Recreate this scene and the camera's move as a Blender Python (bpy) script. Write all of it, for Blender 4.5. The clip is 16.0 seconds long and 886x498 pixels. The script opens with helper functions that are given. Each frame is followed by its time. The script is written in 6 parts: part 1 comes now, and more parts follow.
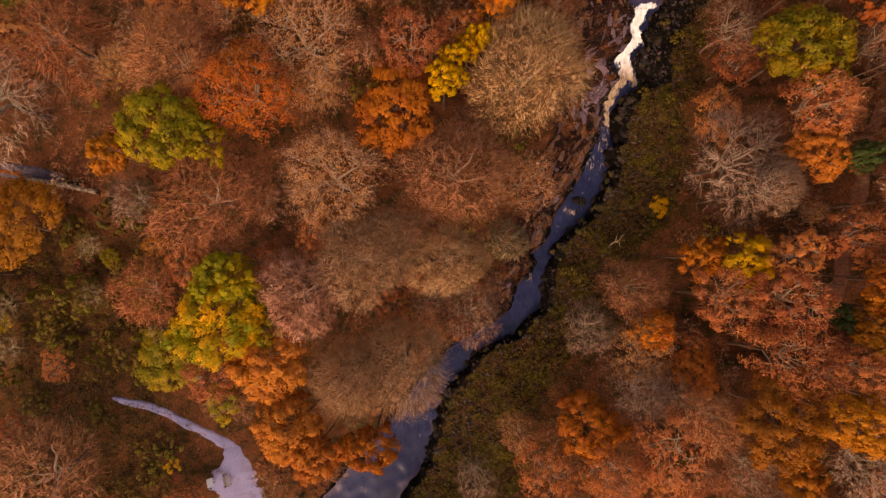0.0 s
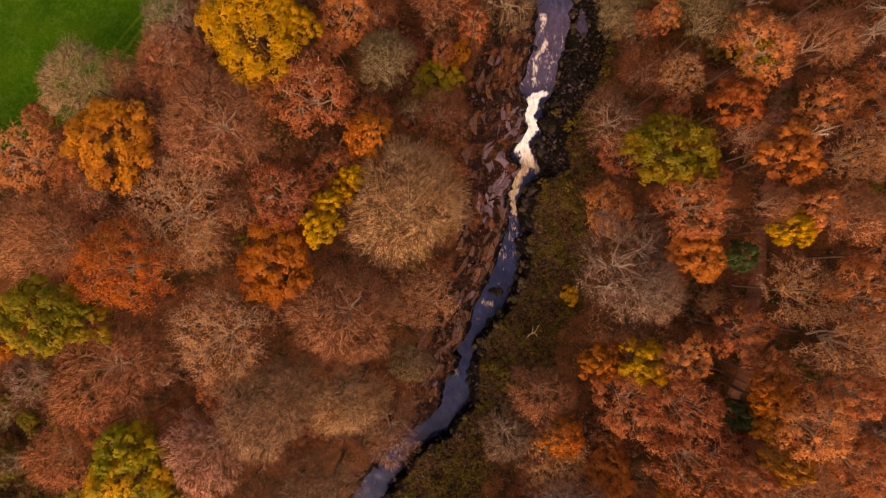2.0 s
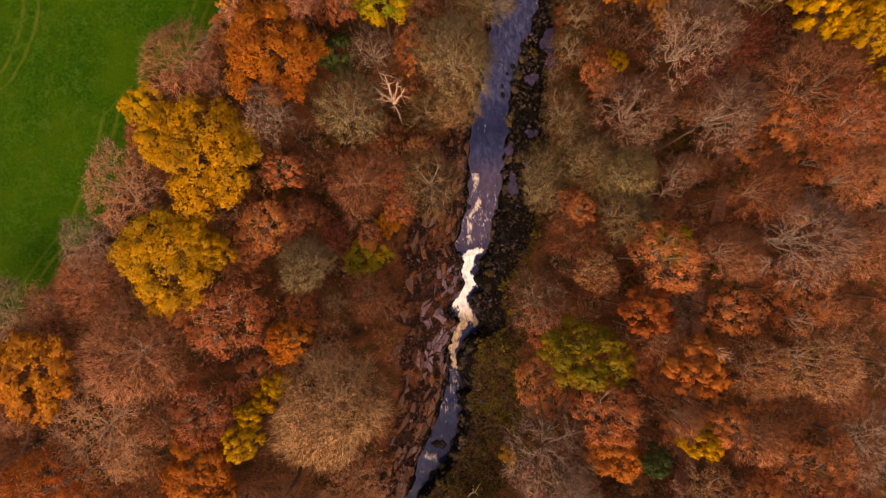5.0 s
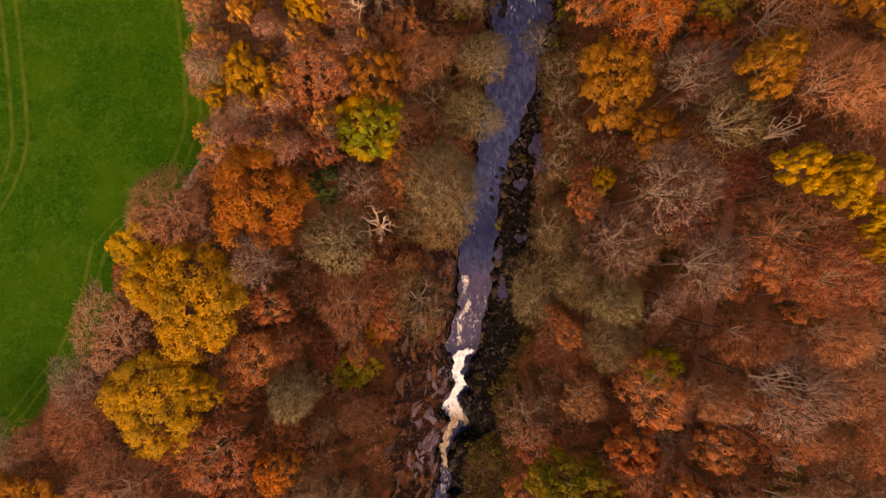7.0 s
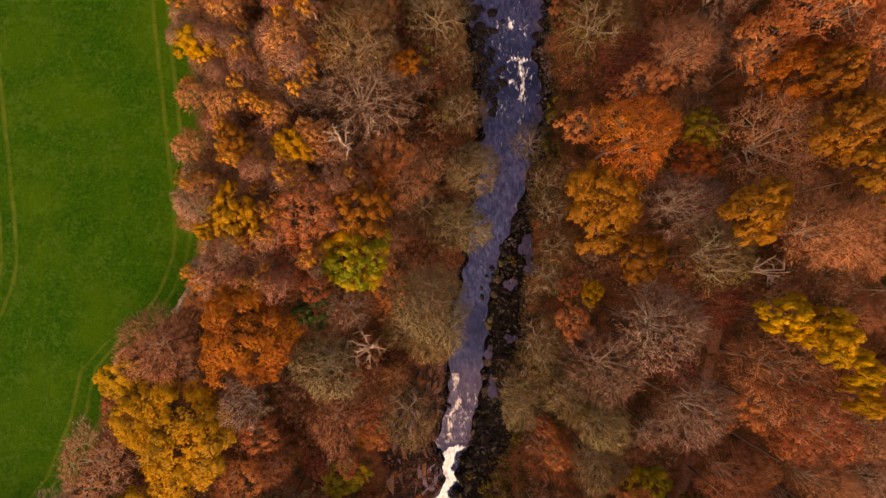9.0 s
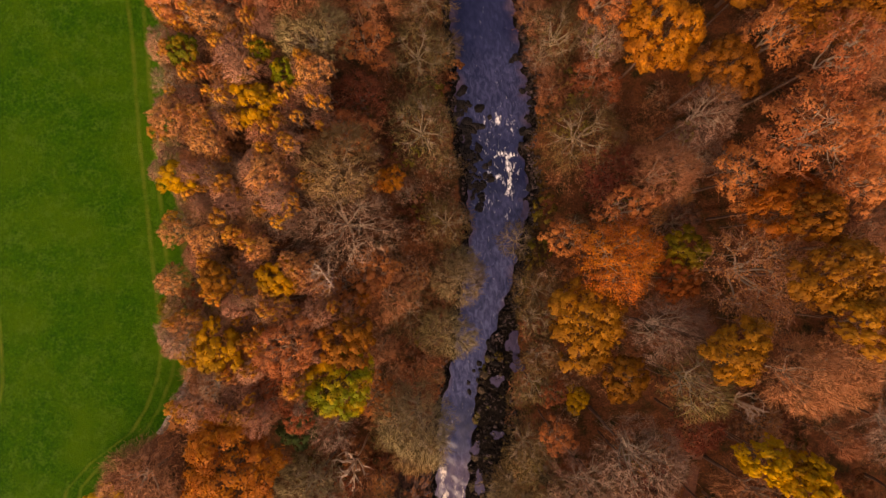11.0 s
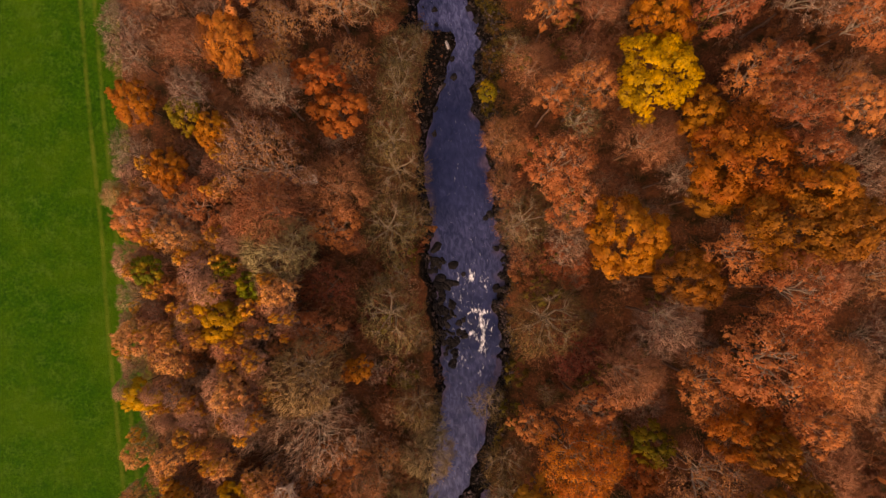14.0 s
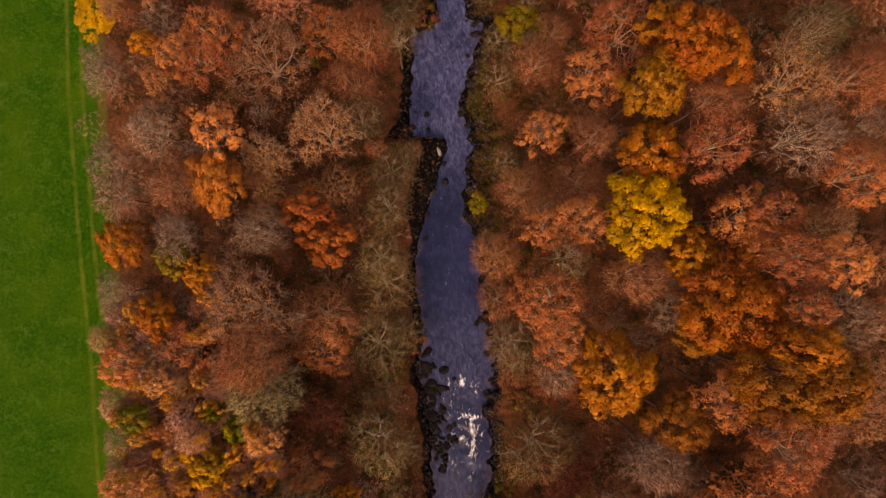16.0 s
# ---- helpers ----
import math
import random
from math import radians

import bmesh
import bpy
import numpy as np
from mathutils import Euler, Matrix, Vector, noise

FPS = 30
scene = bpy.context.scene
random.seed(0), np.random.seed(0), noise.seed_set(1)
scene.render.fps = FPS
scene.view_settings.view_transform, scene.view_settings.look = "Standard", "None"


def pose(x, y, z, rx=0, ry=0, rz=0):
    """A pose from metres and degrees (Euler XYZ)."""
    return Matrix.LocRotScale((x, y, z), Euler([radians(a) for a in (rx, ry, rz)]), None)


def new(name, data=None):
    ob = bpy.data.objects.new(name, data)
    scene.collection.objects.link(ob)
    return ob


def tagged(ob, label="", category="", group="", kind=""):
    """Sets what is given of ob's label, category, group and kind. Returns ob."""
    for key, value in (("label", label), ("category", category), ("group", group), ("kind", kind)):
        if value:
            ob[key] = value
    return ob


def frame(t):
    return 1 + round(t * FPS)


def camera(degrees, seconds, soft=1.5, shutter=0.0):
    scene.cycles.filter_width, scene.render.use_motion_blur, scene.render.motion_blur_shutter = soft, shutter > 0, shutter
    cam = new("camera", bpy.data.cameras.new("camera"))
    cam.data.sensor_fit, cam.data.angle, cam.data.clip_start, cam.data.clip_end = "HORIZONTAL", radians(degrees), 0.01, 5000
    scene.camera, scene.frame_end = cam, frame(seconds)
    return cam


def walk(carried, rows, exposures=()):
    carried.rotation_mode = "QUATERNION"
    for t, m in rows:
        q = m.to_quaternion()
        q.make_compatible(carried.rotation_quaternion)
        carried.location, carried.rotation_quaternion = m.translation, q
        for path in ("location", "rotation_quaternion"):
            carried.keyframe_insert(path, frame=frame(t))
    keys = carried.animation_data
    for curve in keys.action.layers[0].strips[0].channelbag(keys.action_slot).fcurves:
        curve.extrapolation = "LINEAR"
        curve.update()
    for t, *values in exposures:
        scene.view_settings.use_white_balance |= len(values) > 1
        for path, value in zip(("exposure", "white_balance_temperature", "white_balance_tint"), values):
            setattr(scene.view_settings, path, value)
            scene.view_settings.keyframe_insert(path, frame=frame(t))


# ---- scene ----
cam = camera(78.5, 16.0, soft=1.4)
METRES, EYE, TILT, LEAN, TURN = 120.0, 72.5, -90.0, 0.0, 0.0
ROWS = [
    (0.0, 0.0, 0.0, 0.0, 0.0, 0.0, -0.0),
    (0.5, 0.025, -0.0015, 0.0275, 0.07, 0.06, 2.11),
    (1.0, 0.0528, -0.0032, 0.0569, 0.12, 0.08, 4.02),
    (1.5, 0.0785, -0.0048, 0.0834, 0.18, 0.12, 5.53),
    (2.0, 0.1058, -0.0064, 0.1118, 0.25, 0.18, 6.57),
    (2.5, 0.1295, -0.0079, 0.1379, 0.31, 0.23, 7.15),
    (3.0, 0.1509, -0.0094, 0.1667, 0.31, 0.29, 7.43),
    (3.5, 0.1664, -0.0108, 0.1936, 0.3, 0.34, 7.66),
    (4.0, 0.1804, -0.0123, 0.2228, 0.36, 0.45, 7.93),
    (6.5, 0.2218, -0.0177, 0.3636, 0.3, 0.87, 8.43),
    (7.0, 0.2284, -0.0187, 0.3928, 0.25, 0.89, 8.47),
    (7.5, 0.2343, -0.0196, 0.4197, 0.19, 0.93, 8.46),
    (8.0, 0.2411, -0.0206, 0.4488, 0.16, 0.92, 8.46),
    (8.5, 0.2473, -0.0215, 0.4753, 0.11, 0.92, 8.49),
    (9.0, 0.2545, -0.0225, 0.5034, 0.1, 0.97, 8.46),
    (11.5, 0.2942, -0.0275, 0.6397, 0.06, 0.88, 8.5),
    (12.0, 0.3038, -0.0285, 0.6691, 0.03, 0.87, 8.49),
    (12.5, 0.3134, -0.0295, 0.6968, 0.04, 0.85, 8.45),
    (13.0, 0.3231, -0.0303, 0.7272, 0.0, 0.87, 8.35),
    (13.5, 0.3318, -0.0311, 0.7559, -0.04, 0.9, 8.27),
    (14.0, 0.3412, -0.032, 0.7872, -0.02, 0.93, 8.15),
    (14.5, 0.3498, -0.0329, 0.8162, 0.05, 0.92, 8.12),
    (15.0, 0.3582, -0.0337, 0.8471, 0.1, 0.92, 8.03),
    (15.5, 0.3639, -0.0344, 0.8762, 0.03, 0.89, 7.95),
    (16.0, 0.3698, -0.035, 0.9074, 0.07, 0.97, 7.87),
]
walk(cam, [(t, pose(0, 0, EYE, TILT, LEAN, TURN) @ pose(METRES * x, METRES * y, METRES * z, 90 + pitch, roll, yaw)) for t, x, y, z, yaw, pitch, roll in ROWS],
     exposures=((0.0, 0.76, 9800, 31), (16.0, 0.76, 9800, 31)))

# ---------------------------------------------------------------- world and sun
world = bpy.data.worlds.new("sky")
scene.world = world
world.use_nodes = True
wn = world.node_tree.nodes
wl = world.node_tree.links
sky = wn.new("ShaderNodeTexSky")
sky.sky_type = "NISHITA"
sky.sun_disc = False
sky.sun_elevation = radians(43)
sky.sun_rotation = radians(200)
sky.dust_density = 3.0
wn["Background"].inputs["Strength"].default_value = 0.15
wl.new(sky.outputs["Color"], wn["Background"].inputs["Color"])

sun_data = bpy.data.lights.new("sun", "SUN")
sun_data.energy = 0.85
sun_data.angle = radians(30)
sun_data.color = (1.0, 0.93, 0.84)
sun = new("sun", sun_data)
sun.rotation_euler = (radians(47), 0, radians(-20))


# ---------------------------------------------------------------- materials
def mat(name):
    m = bpy.data.materials.new(name)
    m.use_nodes = True
    return m, m.node_tree.nodes, m.node_tree.links, m.node_tree.nodes["Principled BSDF"]


def rgb(c):
    return (c[0], c[1], c[2], 1.0)


def node(nodes, kind, **sets):
    n = nodes.new(kind)
    for key, value in sets.items():
        n.inputs[key.replace("_", " ")].default_value = value
    return n


def mixer(nodes, links, fac, a, b, blend="MIX"):
    n = nodes.new("ShaderNodeMix")
    n.data_type, n.blend_type = "RGBA", blend
    for socket, value in ((n.inputs[0], fac), (n.inputs[6], a), (n.inputs[7], b)):
        if isinstance(value, (int, float)):
            socket.default_value = value
        elif isinstance(value, tuple):
            socket.default_value = rgb(value)
        else:
            links.new(value, socket)
    return n.outputs[2]


def ramp(nodes, links, fac, stops):
    n = nodes.new("ShaderNodeValToRGB")
    e = n.color_ramp.elements
    while len(e) < len(stops):
        e.new(0.5)
    for el, (pos, col) in zip(e, stops):
        el.position, el.color = pos, rgb(col)
    links.new(fac, n.inputs[0])
    return n.outputs[0]


def grey(v):
    return (v, v, v)


def noise_at(nodes, links, scale, detail=3.0, coord="Object", rough=0.55):
    tc = nodes.new("ShaderNodeTexCoord")
    n = node(nodes, "ShaderNodeTexNoise", Scale=scale, Detail=detail, Roughness=rough)
    links.new(tc.outputs[coord], n.inputs["Vector"])
    return n.outputs["Fac"]


def bumped(nodes, links, bsdf, height, strength, distance):
    b = node(nodes, "ShaderNodeBump", Strength=strength, Distance=distance)
    links.new(height, b.inputs["Height"])
    links.new(b.outputs["Normal"], bsdf.inputs["Normal"])


def leaf_material(name, main, second, patch=0.35, spread=0.22, through_light=0.33, change=0.2):
    """Leaves: two tints in patches over the crown, each leaf and each tree a little different."""
    m, n, l, p = mat(name)
    geo = n.new("ShaderNodeNewGeometry")
    info = n.new("ShaderNodeObjectInfo")
    patches = ramp(n, l, noise_at(n, l, patch, 2.0), [(0.42, (0, 0, 0)), (0.60, (1, 1, 1))])
    col = mixer(n, l, patches, main, second)
    leaf = ramp(n, l, geo.outputs["Random Per Island"], [(0.0, grey(1 - spread)), (0.6, grey(1.0)), (1.0, grey(1 + spread))])
    col = mixer(n, l, 1.0, col, leaf, "MULTIPLY")
    grain = ramp(n, l, noise_at(n, l, 2.2, 3.0), [(0.35, grey(0.78)), (0.65, grey(1.18))])
    col = mixer(n, l, 1.0, col, grain, "MULTIPLY")
    hsv = n.new("ShaderNodeHueSaturation")
    hue = n.new("ShaderNodeMapRange")
    hue.inputs[3].default_value, hue.inputs[4].default_value = 0.494, 0.511
    l.new(info.outputs["Random"], hue.inputs[0])
    l.new(hue.outputs[0], hsv.inputs["Hue"])
    val = n.new("ShaderNodeMapRange")
    val.inputs[3].default_value, val.inputs[4].default_value = 1 - change, 1 + change
    l.new(info.outputs["Random"], val.inputs[0])
    l.new(val.outputs[0], hsv.inputs["Value"])
    l.new(col, hsv.inputs["Color"])
    l.new(hsv.outputs[0], p.inputs["Base Color"])
    p.inputs["Roughness"].default_value = 0.6
    p.inputs["Specular IOR Level"].default_value = 0.15
    tr = n.new("ShaderNodeBsdfTranslucent")
    l.new(hsv.outputs[0], tr.inputs["Color"])
    mx = n.new("ShaderNodeMixShader")
    mx.inputs[0].default_value = through_light
    l.new(p.outputs[0], mx.inputs[1])
    l.new(tr.outputs[0], mx.inputs[2])
    l.new(mx.outputs[0], n["Material Output"].inputs["Surface"])
    return m


def twig_material(name, main, second):
    m, n, l, p = mat(name)
    geo = n.new("ShaderNodeNewGeometry")
    info = n.new("ShaderNodeObjectInfo")
    f = ramp(n, l, noise_at(n, l, 0.5, 3.0), [(0.35, (0, 0, 0)), (0.65, (1, 1, 1))])
    col = mixer(n, l, f, main, second)
    each = ramp(n, l, geo.outputs["Random Per Island"], [(0.0, grey(0.78)), (1.0, grey(1.2))])
    col = mixer(n, l, 1.0, col, each, "MULTIPLY")
    tree = ramp(n, l, info.outputs["Random"], [(0.0, (0.95, 0.74, 0.62)), (0.35, (0.85, 0.82, 0.85)), (0.65, (1.0, 1.0, 1.0)), (1.0, (1.18, 1.14, 1.0))])
    col = mixer(n, l, 1.0, col, tree, "MULTIPLY")
    l.new(col, p.inputs["Base Color"])
    p.inputs["Roughness"].default_value = 0.85
    p.inputs["Specular IOR Level"].default_value = 0.2
    return m


def bark_material(name, dark, light):
    m, n, l, p = mat(name)
    f = noise_at(n, l, 6.0, 6.0)
    l.new(ramp(n, l, f, [(0.3, dark), (0.7, light)]), p.inputs["Base Color"])
    p.inputs["Roughness"].default_value = 0.9
    bumped(n, l, p, f, 0.6, 0.05)
    return m


LEAF = {
    "O": leaf_material("leaf_orange", (0.49, 0.152, 0.010), (0.42, 0.112, 0.012), change=0.12),
    "X": leaf_material("leaf_burnt_orange", (0.53, 0.152, 0.024), (0.44, 0.112, 0.022)),
    "Y": leaf_material("leaf_yellow", (0.60, 0.282, 0.007), (0.45, 0.228, 0.009), change=0.12),
    "G": leaf_material("leaf_olive_green", (0.22, 0.175, 0.007), (0.42, 0.245, 0.010)),
    "Q": leaf_material("leaf_turning", (0.19, 0.185, 0.006), (0.60, 0.260, 0.010), 0.22),
    "H": leaf_material("leaf_honey", (0.80, 0.385, 0.050), (0.70, 0.29, 0.055), 0.6, through_light=0.45),
    "A": leaf_material("leaf_amber", (0.38, 0.128, 0.009), (0.30, 0.105, 0.011)),
    "R": leaf_material("leaf_russet", (0.54, 0.170, 0.052), (0.44, 0.124, 0.040), spread=0.16, through_light=0.4, change=0.3),
    "F": leaf_material("leaf_flame", (0.66, 0.185, 0.016), (0.58, 0.125, 0.016), 0.25, 0.12),
    "T": leaf_material("leaf_tan", (0.50, 0.210, 0.066), (0.42, 0.160, 0.052), spread=0.12, change=0.25),
    "S": leaf_material("leaf_peach", (0.76, 0.340, 0.110), (0.64, 0.245, 0.095), 0.6, through_light=0.45, change=0.22),
    "D": leaf_material("leaf_dark_red", (0.27, 0.088, 0.030), (0.20, 0.060, 0.024), change=0.35),
    "E": leaf_material("leaf_crimson", (0.22, 0.042, 0.022), (0.17, 0.045, 0.020)),
    "V": leaf_material("leaf_evergreen", (0.060, 0.085, 0.018), (0.075, 0.085, 0.018)),
    "U": leaf_material("leaf_undergrowth", (0.17, 0.125, 0.012), (0.14, 0.07, 0.015), change=0.35),
}
BRACKEN = leaf_material("bracken", (0.095, 0.072, 0.010), (0.15, 0.066, 0.020), 0.5, 0.5)
LITTER = leaf_material("fallen_leaf", (0.23, 0.080, 0.028), (0.15, 0.054, 0.020), 0.4, 0.5)
TWIG = {
    "B": twig_material("twig_brown", (0.64, 0.268, 0.118), (0.55, 0.205, 0.090)),
    "P": twig_material("twig_pale_tan", (0.68, 0.400, 0.200), (0.58, 0.312, 0.148)),
    "W": twig_material("twig_grey", (0.49, 0.290, 0.185), (0.40, 0.218, 0.138)),
    "M": twig_material("twig_lichen", (0.31, 0.222, 0.080), (0.245, 0.164, 0.060)),
    "L": twig_material("twig_pale_lichen", (0.45, 0.335, 0.145), (0.37, 0.258, 0.112)),
    "K": twig_material("twig_birch", (0.80, 0.415, 0.250), (0.70, 0.320, 0.180)),
    "N": twig_material("twig_bleached", (0.75, 0.58, 0.45), (0.64, 0.46, 0.33)),
    "R": twig_material("twig_russet", (0.40, 0.178, 0.086), (0.31, 0.132, 0.066)),
}
BARK = bark_material("bark", (0.11, 0.054, 0.030), (0.21, 0.115, 0.066))
BARK_LIMB = bark_material("bark_limb", (0.24, 0.155, 0.092), (0.44, 0.315, 0.20))
BARK_PALE = bark_material("bark_pale", (0.45, 0.27, 0.15), (0.75, 0.52, 0.34))


def attr(n, name):
    a = n.new("ShaderNodeAttribute")
    a.attribute_name = name
    return a.outputs["Fac"]


def edge(n, l, value, rough, lo, hi, gain=1.0):
    """A ragged mask: an attribute broken up by noise."""
    add = n.new("ShaderNodeMath")
    add.operation = "ADD"
    sub = n.new("ShaderNodeMath")
    sub.operation = "SUBTRACT"
    l.new(rough, sub.inputs[0])
    sub.inputs[1].default_value = 0.5
    mul = n.new("ShaderNodeMath")
    mul.operation = "MULTIPLY"
    l.new(sub.outputs[0], mul.inputs[0])
    mul.inputs[1].default_value = gain
    l.new(value, add.inputs[0])
    l.new(mul.outputs[0], add.inputs[1])
    return ramp(n, l, add.outputs[0], [(lo, (0, 0, 0)), (hi, (1, 1, 1))])


def ground_material():
    m, n, l, p = mat("woodland_ground")
    fine = noise_at(n, l, 5.0, 6.0, rough=0.7)
    mid = noise_at(n, l, 0.55, 4.0)
    litter = ramp(n, l, fine, [(0.30, (0.028, 0.011, 0.006)), (0.48, (0.122, 0.042, 0.017)), (0.62, (0.205, 0.070, 0.026)), (0.8, (0.33, 0.125, 0.05))])
    olive = ramp(n, l, fine, [(0.3, (0.008, 0.006, 0.003)), (0.55, (0.042, 0.026, 0.008)), (0.75, (0.10, 0.062, 0.015))])
    floor = mixer(n, l, ramp(n, l, mid, [(0.44, (0, 0, 0)), (0.66, (1, 1, 1))]), litter, olive)
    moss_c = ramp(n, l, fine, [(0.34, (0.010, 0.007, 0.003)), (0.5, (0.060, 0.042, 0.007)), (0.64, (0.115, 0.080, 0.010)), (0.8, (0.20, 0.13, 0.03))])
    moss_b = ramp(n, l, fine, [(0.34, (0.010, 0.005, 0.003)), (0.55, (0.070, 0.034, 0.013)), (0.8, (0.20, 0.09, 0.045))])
    moss = mixer(n, l, ramp(n, l, mid, [(0.42, (0, 0, 0)), (0.58, (1, 1, 1))]), moss_c, moss_b)
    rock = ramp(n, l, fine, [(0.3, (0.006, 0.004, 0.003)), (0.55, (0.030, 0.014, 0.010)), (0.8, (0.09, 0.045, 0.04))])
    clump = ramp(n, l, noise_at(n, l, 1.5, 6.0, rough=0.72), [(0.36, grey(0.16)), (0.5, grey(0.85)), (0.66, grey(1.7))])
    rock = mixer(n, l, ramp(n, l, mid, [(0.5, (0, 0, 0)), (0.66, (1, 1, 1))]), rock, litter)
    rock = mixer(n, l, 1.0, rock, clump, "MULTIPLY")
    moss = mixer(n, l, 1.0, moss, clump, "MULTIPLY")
    blades = noise_at(n, l, 3.0, 8.0, rough=0.75)
    grass = ramp(n, l, blades, [(0.3, (0.005, 0.030, 0.001)), (0.5, (0.014, 0.063, 0.0012)), (0.7, (0.030, 0.090, 0.003))])
    grass = mixer(n, l, ramp(n, l, noise_at(n, l, 0.14, 5.0, rough=0.65), [(0.40, (0, 0, 0)), (0.64, (0.75, 0.75, 0.75))]), grass, (0.038, 0.088, 0.0025))
    tufts = ramp(n, l, noise_at(n, l, 0.75, 6.0, rough=0.7), [(0.50, (0, 0, 0)), (0.72, (0.55, 0.55, 0.55))])
    grass = mixer(n, l, tufts, grass, (0.060, 0.120, 0.012))
    worn = ramp(n, l, fine, [(0.3, (0.075, 0.105, 0.008)), (0.7, (0.15, 0.16, 0.020))])
    inset = attr(n, "inset")

    def band(centre, half, soft):
        """1 within a strip along the edge of the field, fading out at its sides."""
        d = n.new("ShaderNodeMath")
        d.operation = "SUBTRACT"
        l.new(inset, d.inputs[0])
        d.inputs[1].default_value = centre
        a = n.new("ShaderNodeMath")
        a.operation = "ABSOLUTE"
        l.new(d.outputs[0], a.inputs[0])
        r = n.new("ShaderNodeMapRange")
        r.inputs[1].default_value, r.inputs[2].default_value = half, half + soft
        r.inputs[3].default_value, r.inputs[4].default_value = 1.0, 0.0
        l.new(a.outputs[0], r.inputs[0])
        return r.outputs[0]

    for centre in (2.2, 3.8, 21.6, 23.3):
        grass = mixer(n, l, ramp(n, l, mixer(n, l, 1.0, band(centre, 0.08, 0.3), ramp(n, l, mid, [(0.35, grey(0.25)), (0.65, grey(0.85))]), "MULTIPLY"), [(0.05, (0, 0, 0)), (1.0, (0.8, 0.8, 0.8))]), grass, worn)
    rough_grass = ramp(n, l, fine, [(0.3, (0.04, 0.045, 0.006)), (0.6, (0.11, 0.085, 0.016)), (0.8, (0.2, 0.14, 0.03))])
    grass = mixer(n, l, edge(n, l, band(-0.4, 0.6, 0.8), mid, 0.3, 0.8), grass, rough_grass)
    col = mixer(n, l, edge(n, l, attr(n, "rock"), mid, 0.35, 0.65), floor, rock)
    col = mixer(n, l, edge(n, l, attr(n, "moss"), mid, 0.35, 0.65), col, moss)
    wet = ramp(n, l, fine, [(0.35, (0.003, 0.0025, 0.002)), (0.58, (0.012, 0.008, 0.006)), (0.72, (0.035, 0.025, 0.014)), (0.85, (0.15, 0.11, 0.10))])
    wet = mixer(n, l, 1.0, wet, clump, "MULTIPLY")
    col = mixer(n, l, edge(n, l, attr(n, "wet"), mid, 0.35, 0.6), col, wet)
    col = mixer(n, l, edge(n, l, band(500.0, 500.0, 0.8), mid, 0.42, 0.58), col, grass)
    l.new(col, p.inputs["Base Color"])
    p.inputs["Roughness"].default_value = 0.95
    p.inputs["Specular IOR Level"].default_value = 0.06
    bumped(n, l, p, fine, 0.8, 0.15)
    return m


